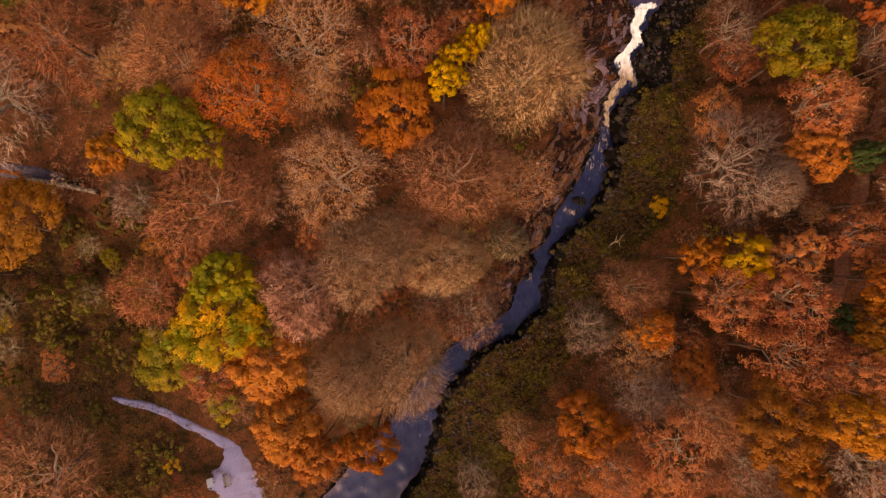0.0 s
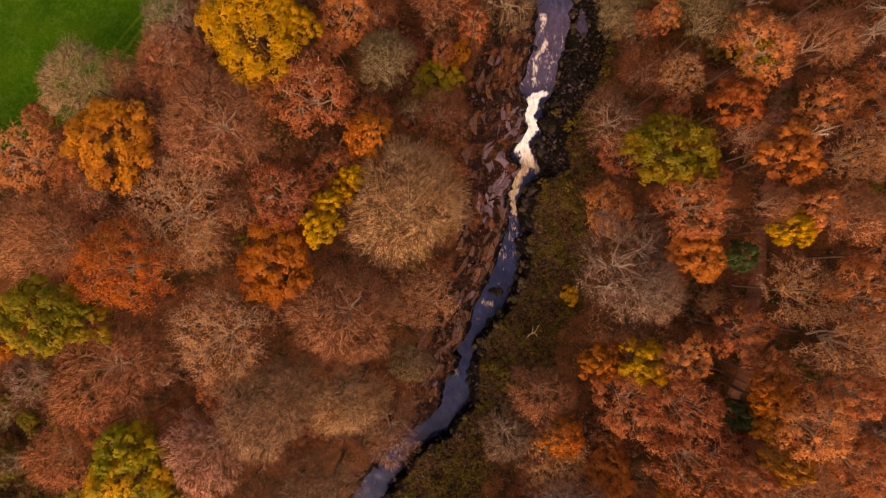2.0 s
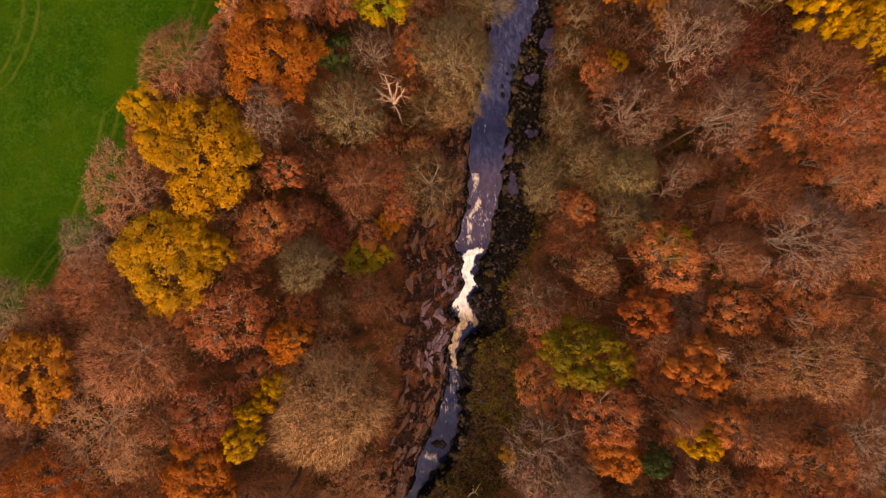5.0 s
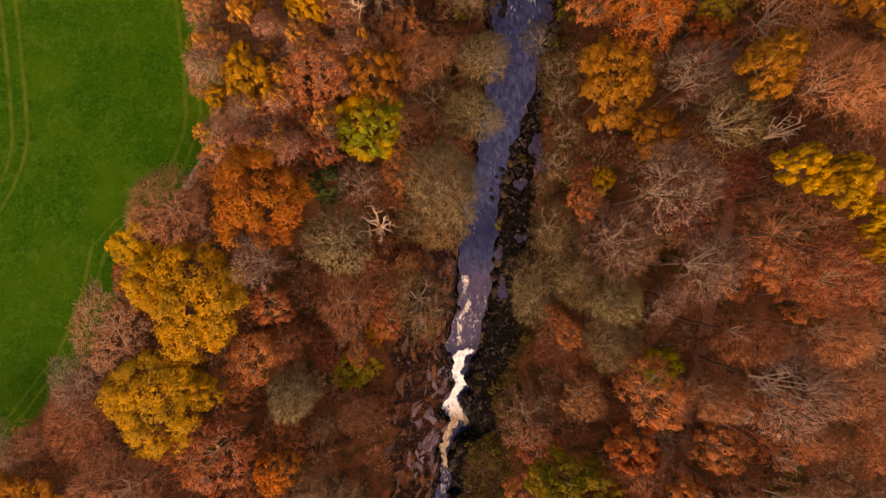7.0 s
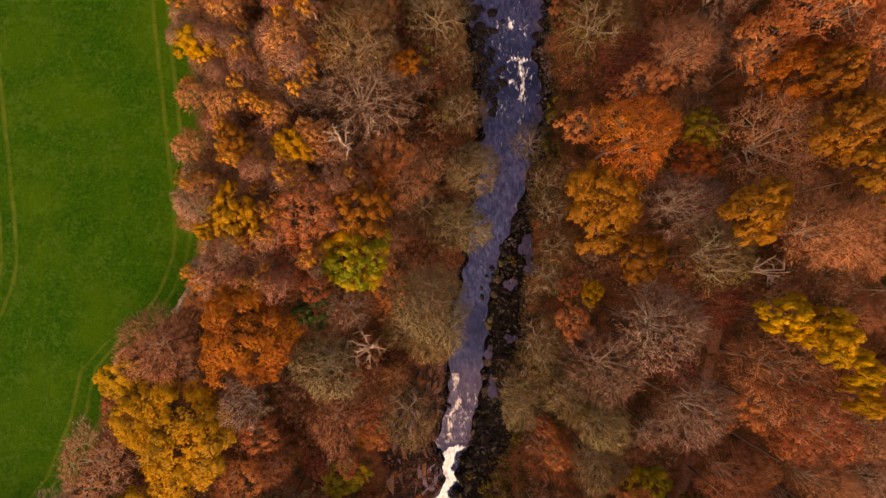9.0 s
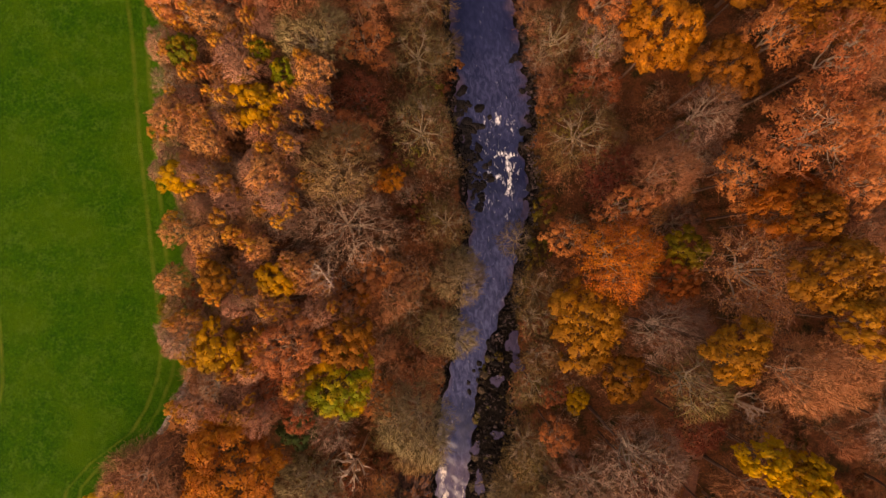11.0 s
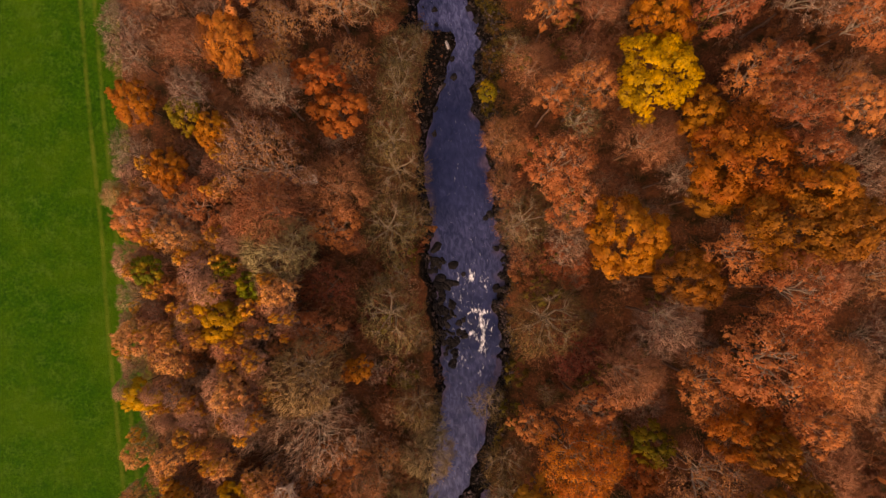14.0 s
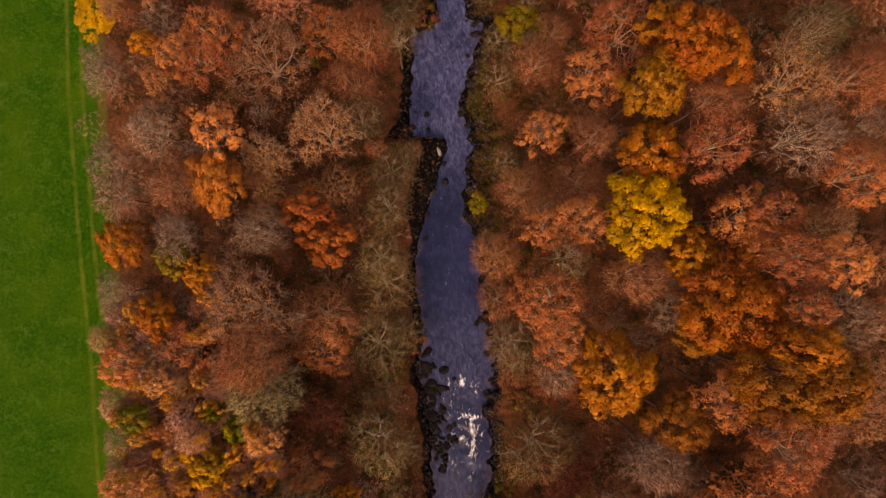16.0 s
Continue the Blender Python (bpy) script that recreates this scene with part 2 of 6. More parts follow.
def water_material():
    m, n, l, p = mat("river_water")
    tc = n.new("ShaderNodeTexCoord")
    mp = n.new("ShaderNodeMapping")
    mp.inputs["Scale"].default_value = (1.0, 0.45, 1.0)
    mp.inputs["Rotation"].default_value = (0, 0, radians(-8))
    l.new(tc.outputs["Object"], mp.inputs["Vector"])
    rip = node(n, "ShaderNodeTexNoise", Scale=2.0, Detail=6.0, Roughness=0.58, Distortion=0.8)
    l.new(mp.outputs[0], rip.inputs["Vector"])
    lace = node(n, "ShaderNodeTexNoise", Scale=2.2, Detail=5.0, Roughness=0.58, Distortion=1.0)
    run = n.new("ShaderNodeMapping")
    run.inputs["Scale"].default_value = (1.25, 0.50, 1.0)
    run.inputs["Rotation"].default_value = (0, 0, radians(-14))
    l.new(tc.outputs["Object"], run.inputs["Vector"])
    l.new(run.outputs[0], lace.inputs["Vector"])
    slow = noise_at(n, l, 0.16, 3.0)
    # blues carry the reflected sky in the base colour, paler on the ripples
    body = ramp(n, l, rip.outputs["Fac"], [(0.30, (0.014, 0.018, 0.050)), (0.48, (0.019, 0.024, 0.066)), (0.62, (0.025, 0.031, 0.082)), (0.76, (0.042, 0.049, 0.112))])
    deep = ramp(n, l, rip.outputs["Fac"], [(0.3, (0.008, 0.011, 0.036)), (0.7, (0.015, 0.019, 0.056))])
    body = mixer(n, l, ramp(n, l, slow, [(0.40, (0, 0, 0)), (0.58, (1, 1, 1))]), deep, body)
    # brighter lavender painted in for stretches that mirror more of the sky
    sky_sheen = ramp(n, l, rip.outputs["Fac"], [(0.34, (0.028, 0.032, 0.080)), (0.50, (0.066, 0.072, 0.150)), (0.66, (0.14, 0.15, 0.27))])
    body = mixer(n, l, attr(n, "sky_sheen"), body, sky_sheen)
    # mauve of the shallows, with the reflection of bank trees painted into it
    stony_reflection = ramp(n, l, lace.outputs["Fac"], [(0.3, (0.055, 0.034, 0.052)), (0.7, (0.145, 0.096, 0.130))])
    shallow_reflection = mixer(n, l, attr(n, "shallow_reflection"), body, stony_reflection)
    tan = ramp(n, l, lace.outputs["Fac"], [(0.35, (0.20, 0.12, 0.06)), (0.6, (0.55, 0.40, 0.26))])
    white = ramp(n, l, lace.outputs["Fac"], [(0.3, (0.60, 0.52, 0.40)), (0.5, (0.92, 0.91, 0.88))])
    froth = mixer(n, l, attr(n, "tan"), white, tan)
    # ragged tongues of foam along the current
    tear = n.new("ShaderNodeMath")
    tear.operation = "MULTIPLY_ADD"
    l.new(lace.outputs["Fac"], tear.inputs[0])
    tear.inputs[1].default_value, tear.inputs[2].default_value = 2.6, -1.32
    lacy = n.new("ShaderNodeMath")
    lacy.operation = "ADD"
    l.new(tear.outputs[0], lacy.inputs[0])
    l.new(attr(n, "foam"), lacy.inputs[1])
    mask = ramp(n, l, lacy.outputs[0], [(0.42, (0, 0, 0)), (0.64, (0.42, 0.42, 0.42)), (0.92, (1, 1, 1))])
    col = mixer(n, l, mask, shallow_reflection, froth)
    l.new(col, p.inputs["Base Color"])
    r = n.new("ShaderNodeMapRange")
    l.new(mask, r.inputs[0])
    r.inputs[3].default_value, r.inputs[4].default_value = 0.10, 0.8
    l.new(r.outputs[0], p.inputs["Roughness"])
    p.inputs["IOR"].default_value = 1.333
    p.inputs["Specular IOR Level"].default_value = 0.4
    bumped(n, l, p, rip.outputs["Fac"], 0.11, 0.12)
    return m


def stone_material(name, dark, mid_c, light, moss=(0.06, 0.055, 0.012), moss_from=0.6):
    m, n, l, p = mat(name)
    info = n.new("ShaderNodeObjectInfo")
    geo = n.new("ShaderNodeNewGeometry")
    fine = node(n, "ShaderNodeTexNoise", Scale=5.0, Detail=7.0, Roughness=0.72)
    mid = node(n, "ShaderNodeTexNoise", Scale=0.9, Detail=5.0, Roughness=0.62)
    for t in (fine, mid):
        l.new(geo.outputs["Position"], t.inputs["Vector"])
    col = ramp(n, l, fine.outputs["Fac"], [(0.34, dark), (0.5, mid_c), (0.72, light)])
    growth = ramp(n, l, fine.outputs["Fac"], [(0.36, tuple(0.25 * c for c in moss)), (0.52, moss), (0.7, tuple(1.7 * c for c in moss))])
    col = mixer(n, l, ramp(n, l, mid.outputs["Fac"], [(moss_from, (0, 0, 0)), (moss_from + 0.06, (1, 1, 1))]), col, growth)
    each = ramp(n, l, info.outputs["Random"], [(0.0, grey(0.55)), (1.0, grey(1.3))])
    l.new(mixer(n, l, 1.0, col, each, "MULTIPLY"), p.inputs["Base Color"])
    p.inputs["Roughness"].default_value = 0.8
    p.inputs["Specular IOR Level"].default_value = 0.15
    bumped(n, l, p, fine.outputs["Fac"], 0.9, 0.12)
    return m


GROUND = ground_material()
WATER = water_material()
STONE_SLAB = stone_material("slab_stone", (0.020, 0.011, 0.009), (0.110, 0.058, 0.044), (0.21, 0.130, 0.108), (0.165, 0.066, 0.026), 0.48)
STONE_BARE = stone_material("bare_slab_stone", (0.06, 0.036, 0.042), (0.165, 0.105, 0.122), (0.28, 0.20, 0.235), (0.12, 0.045, 0.022), 0.64)
STONE_MOSS = stone_material("mossy_stone", (0.012, 0.009, 0.006), (0.05, 0.034, 0.020), (0.16, 0.10, 0.06), (0.07, 0.055, 0.010), 0.5)
STONE_LOOSE = leaf_material("loose_stone", (0.022, 0.014, 0.010), (0.075, 0.050, 0.048), 0.5, 0.75, 0.0)
STONE_WALL = stone_material("wall_stone", (0.16, 0.11, 0.07), (0.42, 0.31, 0.20), (0.62, 0.50, 0.36), (0.22, 0.18, 0.05), 0.62)
STONE_PALE = stone_material("pale_stone", (0.30, 0.24, 0.20), (0.55, 0.48, 0.42), (0.75, 0.70, 0.64), (0.2, 0.16, 0.08), 0.68)
STONE_WET = stone_material("wet_stone", (0.005, 0.004, 0.003), (0.015, 0.011, 0.009), (0.055, 0.042, 0.040), (0.020, 0.014, 0.006), 0.62)


def gravel_material():
    m, n, l, p = mat("gravel")
    fine = noise_at(n, l, 14.0, 5.0, rough=0.7)
    mid = noise_at(n, l, 0.9, 3.0)
    col = ramp(n, l, fine, [(0.3, (0.13, 0.12, 0.19)), (0.7, (0.32, 0.30, 0.48))])
    col = mixer(n, l, ramp(n, l, mid, [(0.52, (0, 0, 0)), (0.75, (0.6, 0.6, 0.6))]), col, (0.16, 0.075, 0.04))
    l.new(col, p.inputs["Base Color"])
    p.inputs["Roughness"].default_value = 0.95
    bumped(n, l, p, fine, 0.5, 0.03)
    return m


def plain_material(name, a, b, scale=8.0, rough=0.7):
    m, n, l, p = mat(name)
    f = noise_at(n, l, scale, 4.0)
    l.new(ramp(n, l, f, [(0.35, a), (0.65, b)]), p.inputs["Base Color"])
    p.inputs["Roughness"].default_value = rough
    bumped(n, l, p, f, 0.3, 0.01)
    return m


GRAVEL = gravel_material()
TARMAC = plain_material("tarmac", (0.045, 0.036, 0.050), (0.085, 0.068, 0.085), 4.0, 0.9)
EARTH = plain_material("earth_path", (0.11, 0.036, 0.016), (0.20, 0.072, 0.032), 3.0, 0.95)
TIMBER = plain_material("weathered_timber", (0.22, 0.17, 0.14), (0.42, 0.35, 0.30), 9.0, 0.8)
TIMBER_DARK = plain_material("dark_timber", (0.05, 0.035, 0.03), (0.10, 0.075, 0.06), 9.0, 0.8)
PANEL = plain_material("pale_panel", (0.62, 0.60, 0.56), (0.74, 0.72, 0.68), 5.0, 0.5)


# ---------------------------------------------------------------- lie of the land
LEFT_Y = [-70, -34, -29, -24, -20, -17, -14, -12, -10, -8, -4.7, -3.5, -2, -0.5, 0.1, 0.8, 2, 4.3, 5.4, 6.5, 8.9, 11.2, 12.7, 14.9, 16.3, 17.7, 19.2, 20.4, 21.5, 22.3, 23.4, 24.3, 25.3, 25.9, 26.4, 27.2, 28, 28.8, 29.9, 31.1, 32.1, 32.9, 33.5, 34.9, 36.2, 39.5, 44, 48, 52, 56, 60, 66, 72, 76.8, 79.7, 81.8, 85.1, 88, 90.7, 92.8, 95.5, 97.6, 104, 110.7, 114.3, 116.1, 118.8, 120.1, 121.6, 122.4, 124.6, 125.6, 126.1, 126.6, 131, 137, 141, 141.8, 145, 147, 175]
LEFT_X = [-44, -16, -11.6, -7.6, -4.5, -2.0, 0.8, 4.0, 7.7, 9.6, 10.4, 12.2, 13, 12.4, 13.2, 14.4, 14.7, 15.4, 16, 16.9, 18.4, 19.7, 20.1, 21.4, 21.9, 22.3, 22.4, 22.6, 23.1, 23.7, 24.5, 24.8, 23.6, 23.6, 24, 24.9, 25.5, 26, 26, 25.8, 26.6, 26.3, 25.8, 25.5, 26.2, 27.5, 28.8, 29.4, 30.3, 32, 33.7, 35, 37, 38.4, 38.2, 38.8, 39.1, 38.7, 38.9, 38.4, 39, 39.8, 39.5, 40.6, 42, 42.8, 44.5, 44.6, 45.7, 46, 47.1, 46.8, 43.8, 42.2, 42.2, 43.7, 43.9, 47.6, 48.4, 46.2, 53]
RIGHT_Y = [-70, -34, -29, -24, -20, -17, -14, -12, -10, -8, -3.8, -2.2, -1, -0.2, 0.7, 1.7, 2.7, 3.8, 4.9, 6, 7.1, 8.3, 9.3, 10.7, 12.2, 13.9, 14.4, 16.1, 17.9, 19.1, 20.2, 21.3, 22, 22.4, 23, 23.9, 24.9, 25.5, 26.1, 26.9, 27.7, 28.5, 29.8, 30.8, 31.9, 32.6, 33, 34.2, 35.6, 37.3, 39, 44, 48, 52, 56, 60, 66, 72, 75.7, 80.5, 83.9, 86.8, 88.1, 89.3, 92.6, 95.1, 97.6, 104, 109.4, 111.3, 113.4, 115.2, 117, 118.2, 120.3, 121.1, 123.1, 124.1, 125.2, 126.5, 127.5, 130, 137, 141.2, 142.2, 146, 175]
RIGHT_X = [-30, -5, -1.9, -0.9, 0.0, 3.0, 5.4, 10.2, 11.8, 13.9, 14.3, 15, 15.6, 15.2, 15.4, 17, 18.3, 19.2, 20.4, 21, 21.4, 22.3, 22.8, 23.3, 23.3, 23, 24.6, 23.6, 23.5, 23.7, 24.3, 25, 26.4, 27.7, 27.6, 27.3, 26.8, 26.6, 26.4, 26.8, 27.7, 28.1, 27.2, 28.5, 28.5, 28.9, 29.6, 30.4, 30.8, 31.2, 32.1, 33.7, 35, 36, 36.6, 38.8, 42, 44.6, 46, 47.4, 47.6, 47.2, 47.7, 49.2, 49.3, 49.5, 49.3, 49.1, 49.8, 49.5, 48.4, 48.7, 48.4, 48.6, 49.5, 49.2, 50.4, 51.1, 50.4, 51.2, 50, 49.5, 52.6, 54.8, 52.2, 53, 66]
FIELD_Y = [10, 20, 28, 33, 37, 43, 49, 54, 56.5, 59.2, 61.5, 64.5, 67, 72, 91, 103, 111, 117, 134, 142, 170, 260]
FIELD_X = [-160, -80, -42, -25, -19, -12.4, -9, -7.2, -4.2, 0.8, 2.7, 4.4, 5.2, 5.6, 6.2, 7.0, 7.2, 7.4, 8.3, 9.2, 11.5, 16]


def smooth(a, b, x):
    t = np.clip((np.asarray(x, float) - a) / (b - a), 0, 1)
    return t * t * (3 - 2 * t)


def water_level(y):
    return np.interp(y, [-70, -34, 16, 24, 27, 33, 44, 52, 82, 90, 175], [-4.5, -4.2, -3.9, -3.6, -3.2, -2.2, -1.2, -0.5, -0.25, 0.0, 0.1])


WEAR = np.random.default_rng(77)
WEAR_Y = np.cumsum(WEAR.uniform(0.3, 1.1, 360)) - 72
WEAR_A, WEAR_B = WEAR.uniform(-1, 1, 360), WEAR.uniform(-1, 1, 360)


def river_left(y):
    broken = np.interp(y, [-40, 12, 20, 34, 44, 176], [0.3, 0.2, 0.24, 0.24, 0.4, 0.4])
    return np.interp(y, LEFT_Y, LEFT_X) + broken * np.interp(y, WEAR_Y, WEAR_A)


def river_right(y):
    broken = np.interp(y, [-40, 12, 20, 34, 44, 176], [0.5, 0.35, 0.26, 0.26, 0.5, 0.5])
    return np.interp(y, RIGHT_Y, RIGHT_X) + broken * np.interp(y, WEAR_Y, WEAR_B)


def field_edge(y):
    return np.interp(y, FIELD_Y, FIELD_X)


def ripple(x, y):
    """A cheap, even roughness of the land."""
    return (np.sin(0.9 * x + 1.3 * np.sin(0.7 * y)) + np.sin(1.1 * y + 1.7 * np.sin(0.6 * x)) + 0.6 * np.sin(2.3 * x + 1.1 * y) + 0.6 * np.sin(2.9 * y - 1.7 * x)) / 3.2


def land(x, y):
    x, y = np.asarray(x, float), np.asarray(y, float)
    zw = water_level(y)
    dl, dr = river_left(y) - x, x - river_right(y)
    tight = np.interp(y, [17, 20, 34, 38], [0.3, 0.08, 0.08, 0.3])
    dl, dr = dl + tight, dr + tight
    high = np.interp(y, [-40, -15, 20, 40, 200], [4.8, 5.2, 11, 15, 15])
    reach = np.interp(y, [-40, 0, 30, 60, 90, 200], [26, 30, 36, 33, 33, 33])
    shelf = np.interp(y, [-20, 0, 30, 45, 60], [1.5, 5, 8, 5, 1.5])
    left = zw + 1.0 * smooth(0, 0.7, dl) + 0.05 * np.clip(dl, 0, 8)
    left = left + (high - zw - 1.3) * smooth(-0.06, 1.0, (dl - shelf) / (reach - shelf)) ** 1.15 * (dl > 0)
    lip = np.interp(y, [-40, 20, 30, 60, 100], [2.0, 2.6, 1.6, 0.7, 0.9])
    right = zw + lip * smooth(0, 0.9, dr) + 0.14 * np.clip(dr, 0, 9)
    right = right + 11.5 * smooth(6, 46, dr) + 5.0 * smooth(40, 90, dr)
    bed = zw - 0.9
    z = np.where(dl > 0, left, np.where(dr > 0, right, bed))
    away = np.maximum(dl, dr)
    meadow = smooth(-1.0, 4.0, field_edge(y) - x)
    return z + (0.28 * (1 - meadow) + 0.05) * ripple(x, y) * smooth(0.3, 3, away) * (1 - smooth(30, 52, away)) + 0.16 * (1 - meadow) * ripple(3.1 * x, 3.3 * y) * smooth(0.2, 1.0, away) * (1 - smooth(9, 14, away))


# ---------------------------------------------------------------- mesh helpers
def mesh_of(name, verts, faces, material, smooth_faces=False):
    me = bpy.data.meshes.new(name)
    me.from_pydata(np.asarray(verts, float).tolist(), [], [list(f) for f in faces] if not isinstance(faces, np.ndarray) else faces.tolist())
    if smooth_faces:
        me.polygons.foreach_set("use_smooth", [True] * len(me.polygons))
    if material:
        me.materials.append(material)
    me.update()
    return me


def part(name, data, material, parent, label=""):
    """One mesh object under a thing; data is a bmesh or a mesh."""
    if isinstance(data, bmesh.types.BMesh):
        me = bpy.data.meshes.new(name)
        data.to_mesh(me)
        data.free()
    else:
        me = data
    if material and not me.materials:
        me.materials.append(material)
    ob = new(name, me)
    ob.parent = parent
    return tagged(ob, label)


def set_attr(me, name, values):
    a = me.attributes.new(name, "FLOAT", "POINT")
    a.data.foreach_set("value", np.asarray(values, np.float32))


def grid_faces(nx, ny):
    i, j = np.meshgrid(np.arange(nx - 1), np.arange(ny - 1))
    a = (j * nx + i).ravel()
    return np.stack([a, a + 1, a + nx + 1, a + nx], 1)


# ---------------------------------------------------------------- ground, one sheet to the horizon
def build_ground():
    far = np.array([4, 10, 20, 40, 80, 160, 320, 640, 1200, 2000.0])
    ys = np.concatenate([-48 - far[::-1], np.arange(-48, 165, 0.36), 165 + far])
    off = np.concatenate([[0.0, 0.22, 0.45, 0.7, 1.0, 1.4], np.arange(1.9, 13, 0.6), np.arange(13, 74, 1.2), 74 + far])
    L, R = river_left(np.clip(ys, -70, 175)), river_right(np.clip(ys, -70, 175))
    inner = np.array([0.03, 0.09, 0.18, 0.34, 0.5, 0.66, 0.82, 0.91, 0.97])
    knots = np.arange(-80, 190, 18.0)
    even = np.interp(ys, knots, np.interp(knots, LEFT_Y, LEFT_X))
    hold = np.exp(-off / 2.5)[None, :]
    left = even[:, None] - off + (L - even)[:, None] * hold
    even = np.interp(ys, knots, np.interp(knots, RIGHT_Y, RIGHT_X))
    right = even[:, None] + off + (R - even)[:, None] * hold
    X = np.concatenate([left[:, ::-1], L[:, None] + (R - L)[:, None] * inner[None, :], right], 1)
    xs = X[0]
    Y = np.repeat(ys[:, None], len(xs), 1)
    Yc, Xc = np.clip(Y, -70, 175), np.clip(X, -160, 180)
    Z = land(Xc, Yc)
    me = mesh_of("ground", np.stack([X.ravel(), Y.ravel(), Z.ravel()], 1), grid_faces(len(xs), len(ys)), GROUND, True)
    x, y = Xc.ravel(), Yc.ravel()
    dl, dr = river_left(y) - x, x - river_right(y)
    fe = field_edge(y)
    set_attr(me, "inset", fe - x)
    shelf = np.interp(y, [-20, -5, 30, 45, 55], [2.0, 6, 10, 8, 2.0])
    set_attr(me, "rock", smooth(0, 3, shelf - dl) * (dl > -2) * smooth(-25, -8, y) * (1 - smooth(48, 60, y)))
    wide = np.interp(y, [-40, 0, 25, 40, 60, 100, 112, 140, 150], [17, 13, 10, 8, 5, 2.5, 6, 6, 3])
    band = np.interp(y, [-36, 15, 24, 34, 50, 60, 68, 108, 116, 140, 150], [1.0, 1.3, 4.0, 6.0, 6.0, 3.5, 1.0, 0.8, 1.0, 1.0, 0.8])
    leftband = np.interp(y, [-36, 60, 80, 98, 112, 117, 127, 129, 150], [0.8, 0.8, 1.2, 1.2, 0.8, 3.6, 3.6, 1.0, 2.5])
    set_attr(me, "wet", np.maximum(smooth(-0.6, 1.0, band - dr) * (dr > -2), smooth(-0.6, 1.0, leftband - dl) * (dl > -2)))
    glade = smooth(0, 6, -30 - x) * smooth(-40, -36, y) * (1 - smooth(0, 7, y))
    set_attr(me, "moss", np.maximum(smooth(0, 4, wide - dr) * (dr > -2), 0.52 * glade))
    return tagged(new("ground", me), "autumn woodland floor with leaf litter beside a grass field", "ground", kind="structure")


build_ground()


# ---------------------------------------------------------------- river
def swirl(x, y, f):
    v = np.zeros_like(x)
    for k, (a, b, c) in enumerate(((1.0, 0.4, 0.0), (-0.6, 1.1, 1.3), (1.7, -0.9, 2.2), (0.3, 2.1, 4.0))):
        v += np.sin(f * (a * x + b * y) + c + 1.5 * np.sin(f * (b * x - a * y) * 0.6 + k))
    return v / 4


UPPER_RAPID = [(29.6, 44.0, 29.8, 43.0, 0.45, 0.95), (29.8, 43.0, 29.3, 41.9, 0.35, 0.55), (29.8, 40.3, 29.1, 39.2, 0.42, 1), (29.1, 39.2, 27.8, 38.2, 0.25, 0.7), (27.9, 38.2, 27.9, 36.5, 0.38, 0.9),
               (27.9, 36.5, 27.3, 34.8, 0.38, 0.7), (30.4, 37.7, 29.6, 36.7, 0.2, 0.65), (29.6, 36.7, 29.2, 34.2, 0.2, 0.5), (28.9, 38.8, 28.2, 35.1, 0.5, 0.36)]
WATERFALL = [(28.9, 33.5, 27.4, 33.3, 0.4, 1.6), (27.4, 33.3, 26.2, 32.0, 0.5, 1.8), (27.5, 33.3, 27.1, 31.7, 0.55, 2), (27.1, 31.7, 26.3, 30.6, 0.55, 2), (26.3, 30.6, 27.2, 29.2, 0.6, 2),
             (27.2, 29.2, 25.6, 28.0, 0.6, 2), (25.6, 28.0, 24.8, 26.7, 0.65, 2), (25.2, 26.9, 25.8, 24.9, 0.7, 2), (25.8, 24.9, 26.9, 23.3, 0.5, 1.1), (25.8, 24.7, 24.2, 22.9, 0.8, 1.7),
             (24.2, 22.9, 23.0, 20.6, 0.75, 1.5), (23.0, 20.6, 23.0, 17.5, 0.5, 1.0), (23.0, 17.5, 22.4, 14.0, 0.4, 0.6)]
LOWER_RAPID = [(44.6, 92.0, 44.5, 90.9, 0.4, 0.81), (45.2, 93.3, 45.4, 92.4, 0.3, 0.42), (46.1, 90.0, 46.4, 89.3, 0.25, 0.51), (45.9, 91.5, 46.2, 90.5, 0.25, 0.38), (43.3, 86.1, 44.2, 86.7, 0.28, 0.72),
               (44.1, 86.7, 45.1, 86.1, 0.32, 0.81), (45.2, 85.9, 45.8, 86.3, 0.25, 0.59), (45.9, 86.0, 47.2, 86.0, 0.25, 0.72), (42.5, 83.0, 43.8, 83.6, 0.25, 0.77), (43.8, 83.6, 43.9, 82.3, 0.25, 0.59),
               (45.0, 86.1, 45.2, 83.5, 0.42, 0.81), (45.2, 83.5, 44.4, 80.6, 0.35, 0.64), (46.1, 84.8, 45.3, 83.5, 0.3, 0.59), (46.9, 84.2, 46.1, 83.4, 0.25, 0.59), (44.2, 78.9, 43.8, 77.6, 0.4, 0.42)]
WHITE_WATER = UPPER_RAPID + WATERFALL + LOWER_RAPID + [(41.2, 86.5, 42.6, 85.7, 0.3, 0.4), (42.8, 91.9, 42.5, 91.0, 0.25, 0.45), (18.2, 5.1, 17.2, 5.6, 0.4, 0.8), (12.4, -2.5, 12.3, -4.5, 0.3, 0.4)]


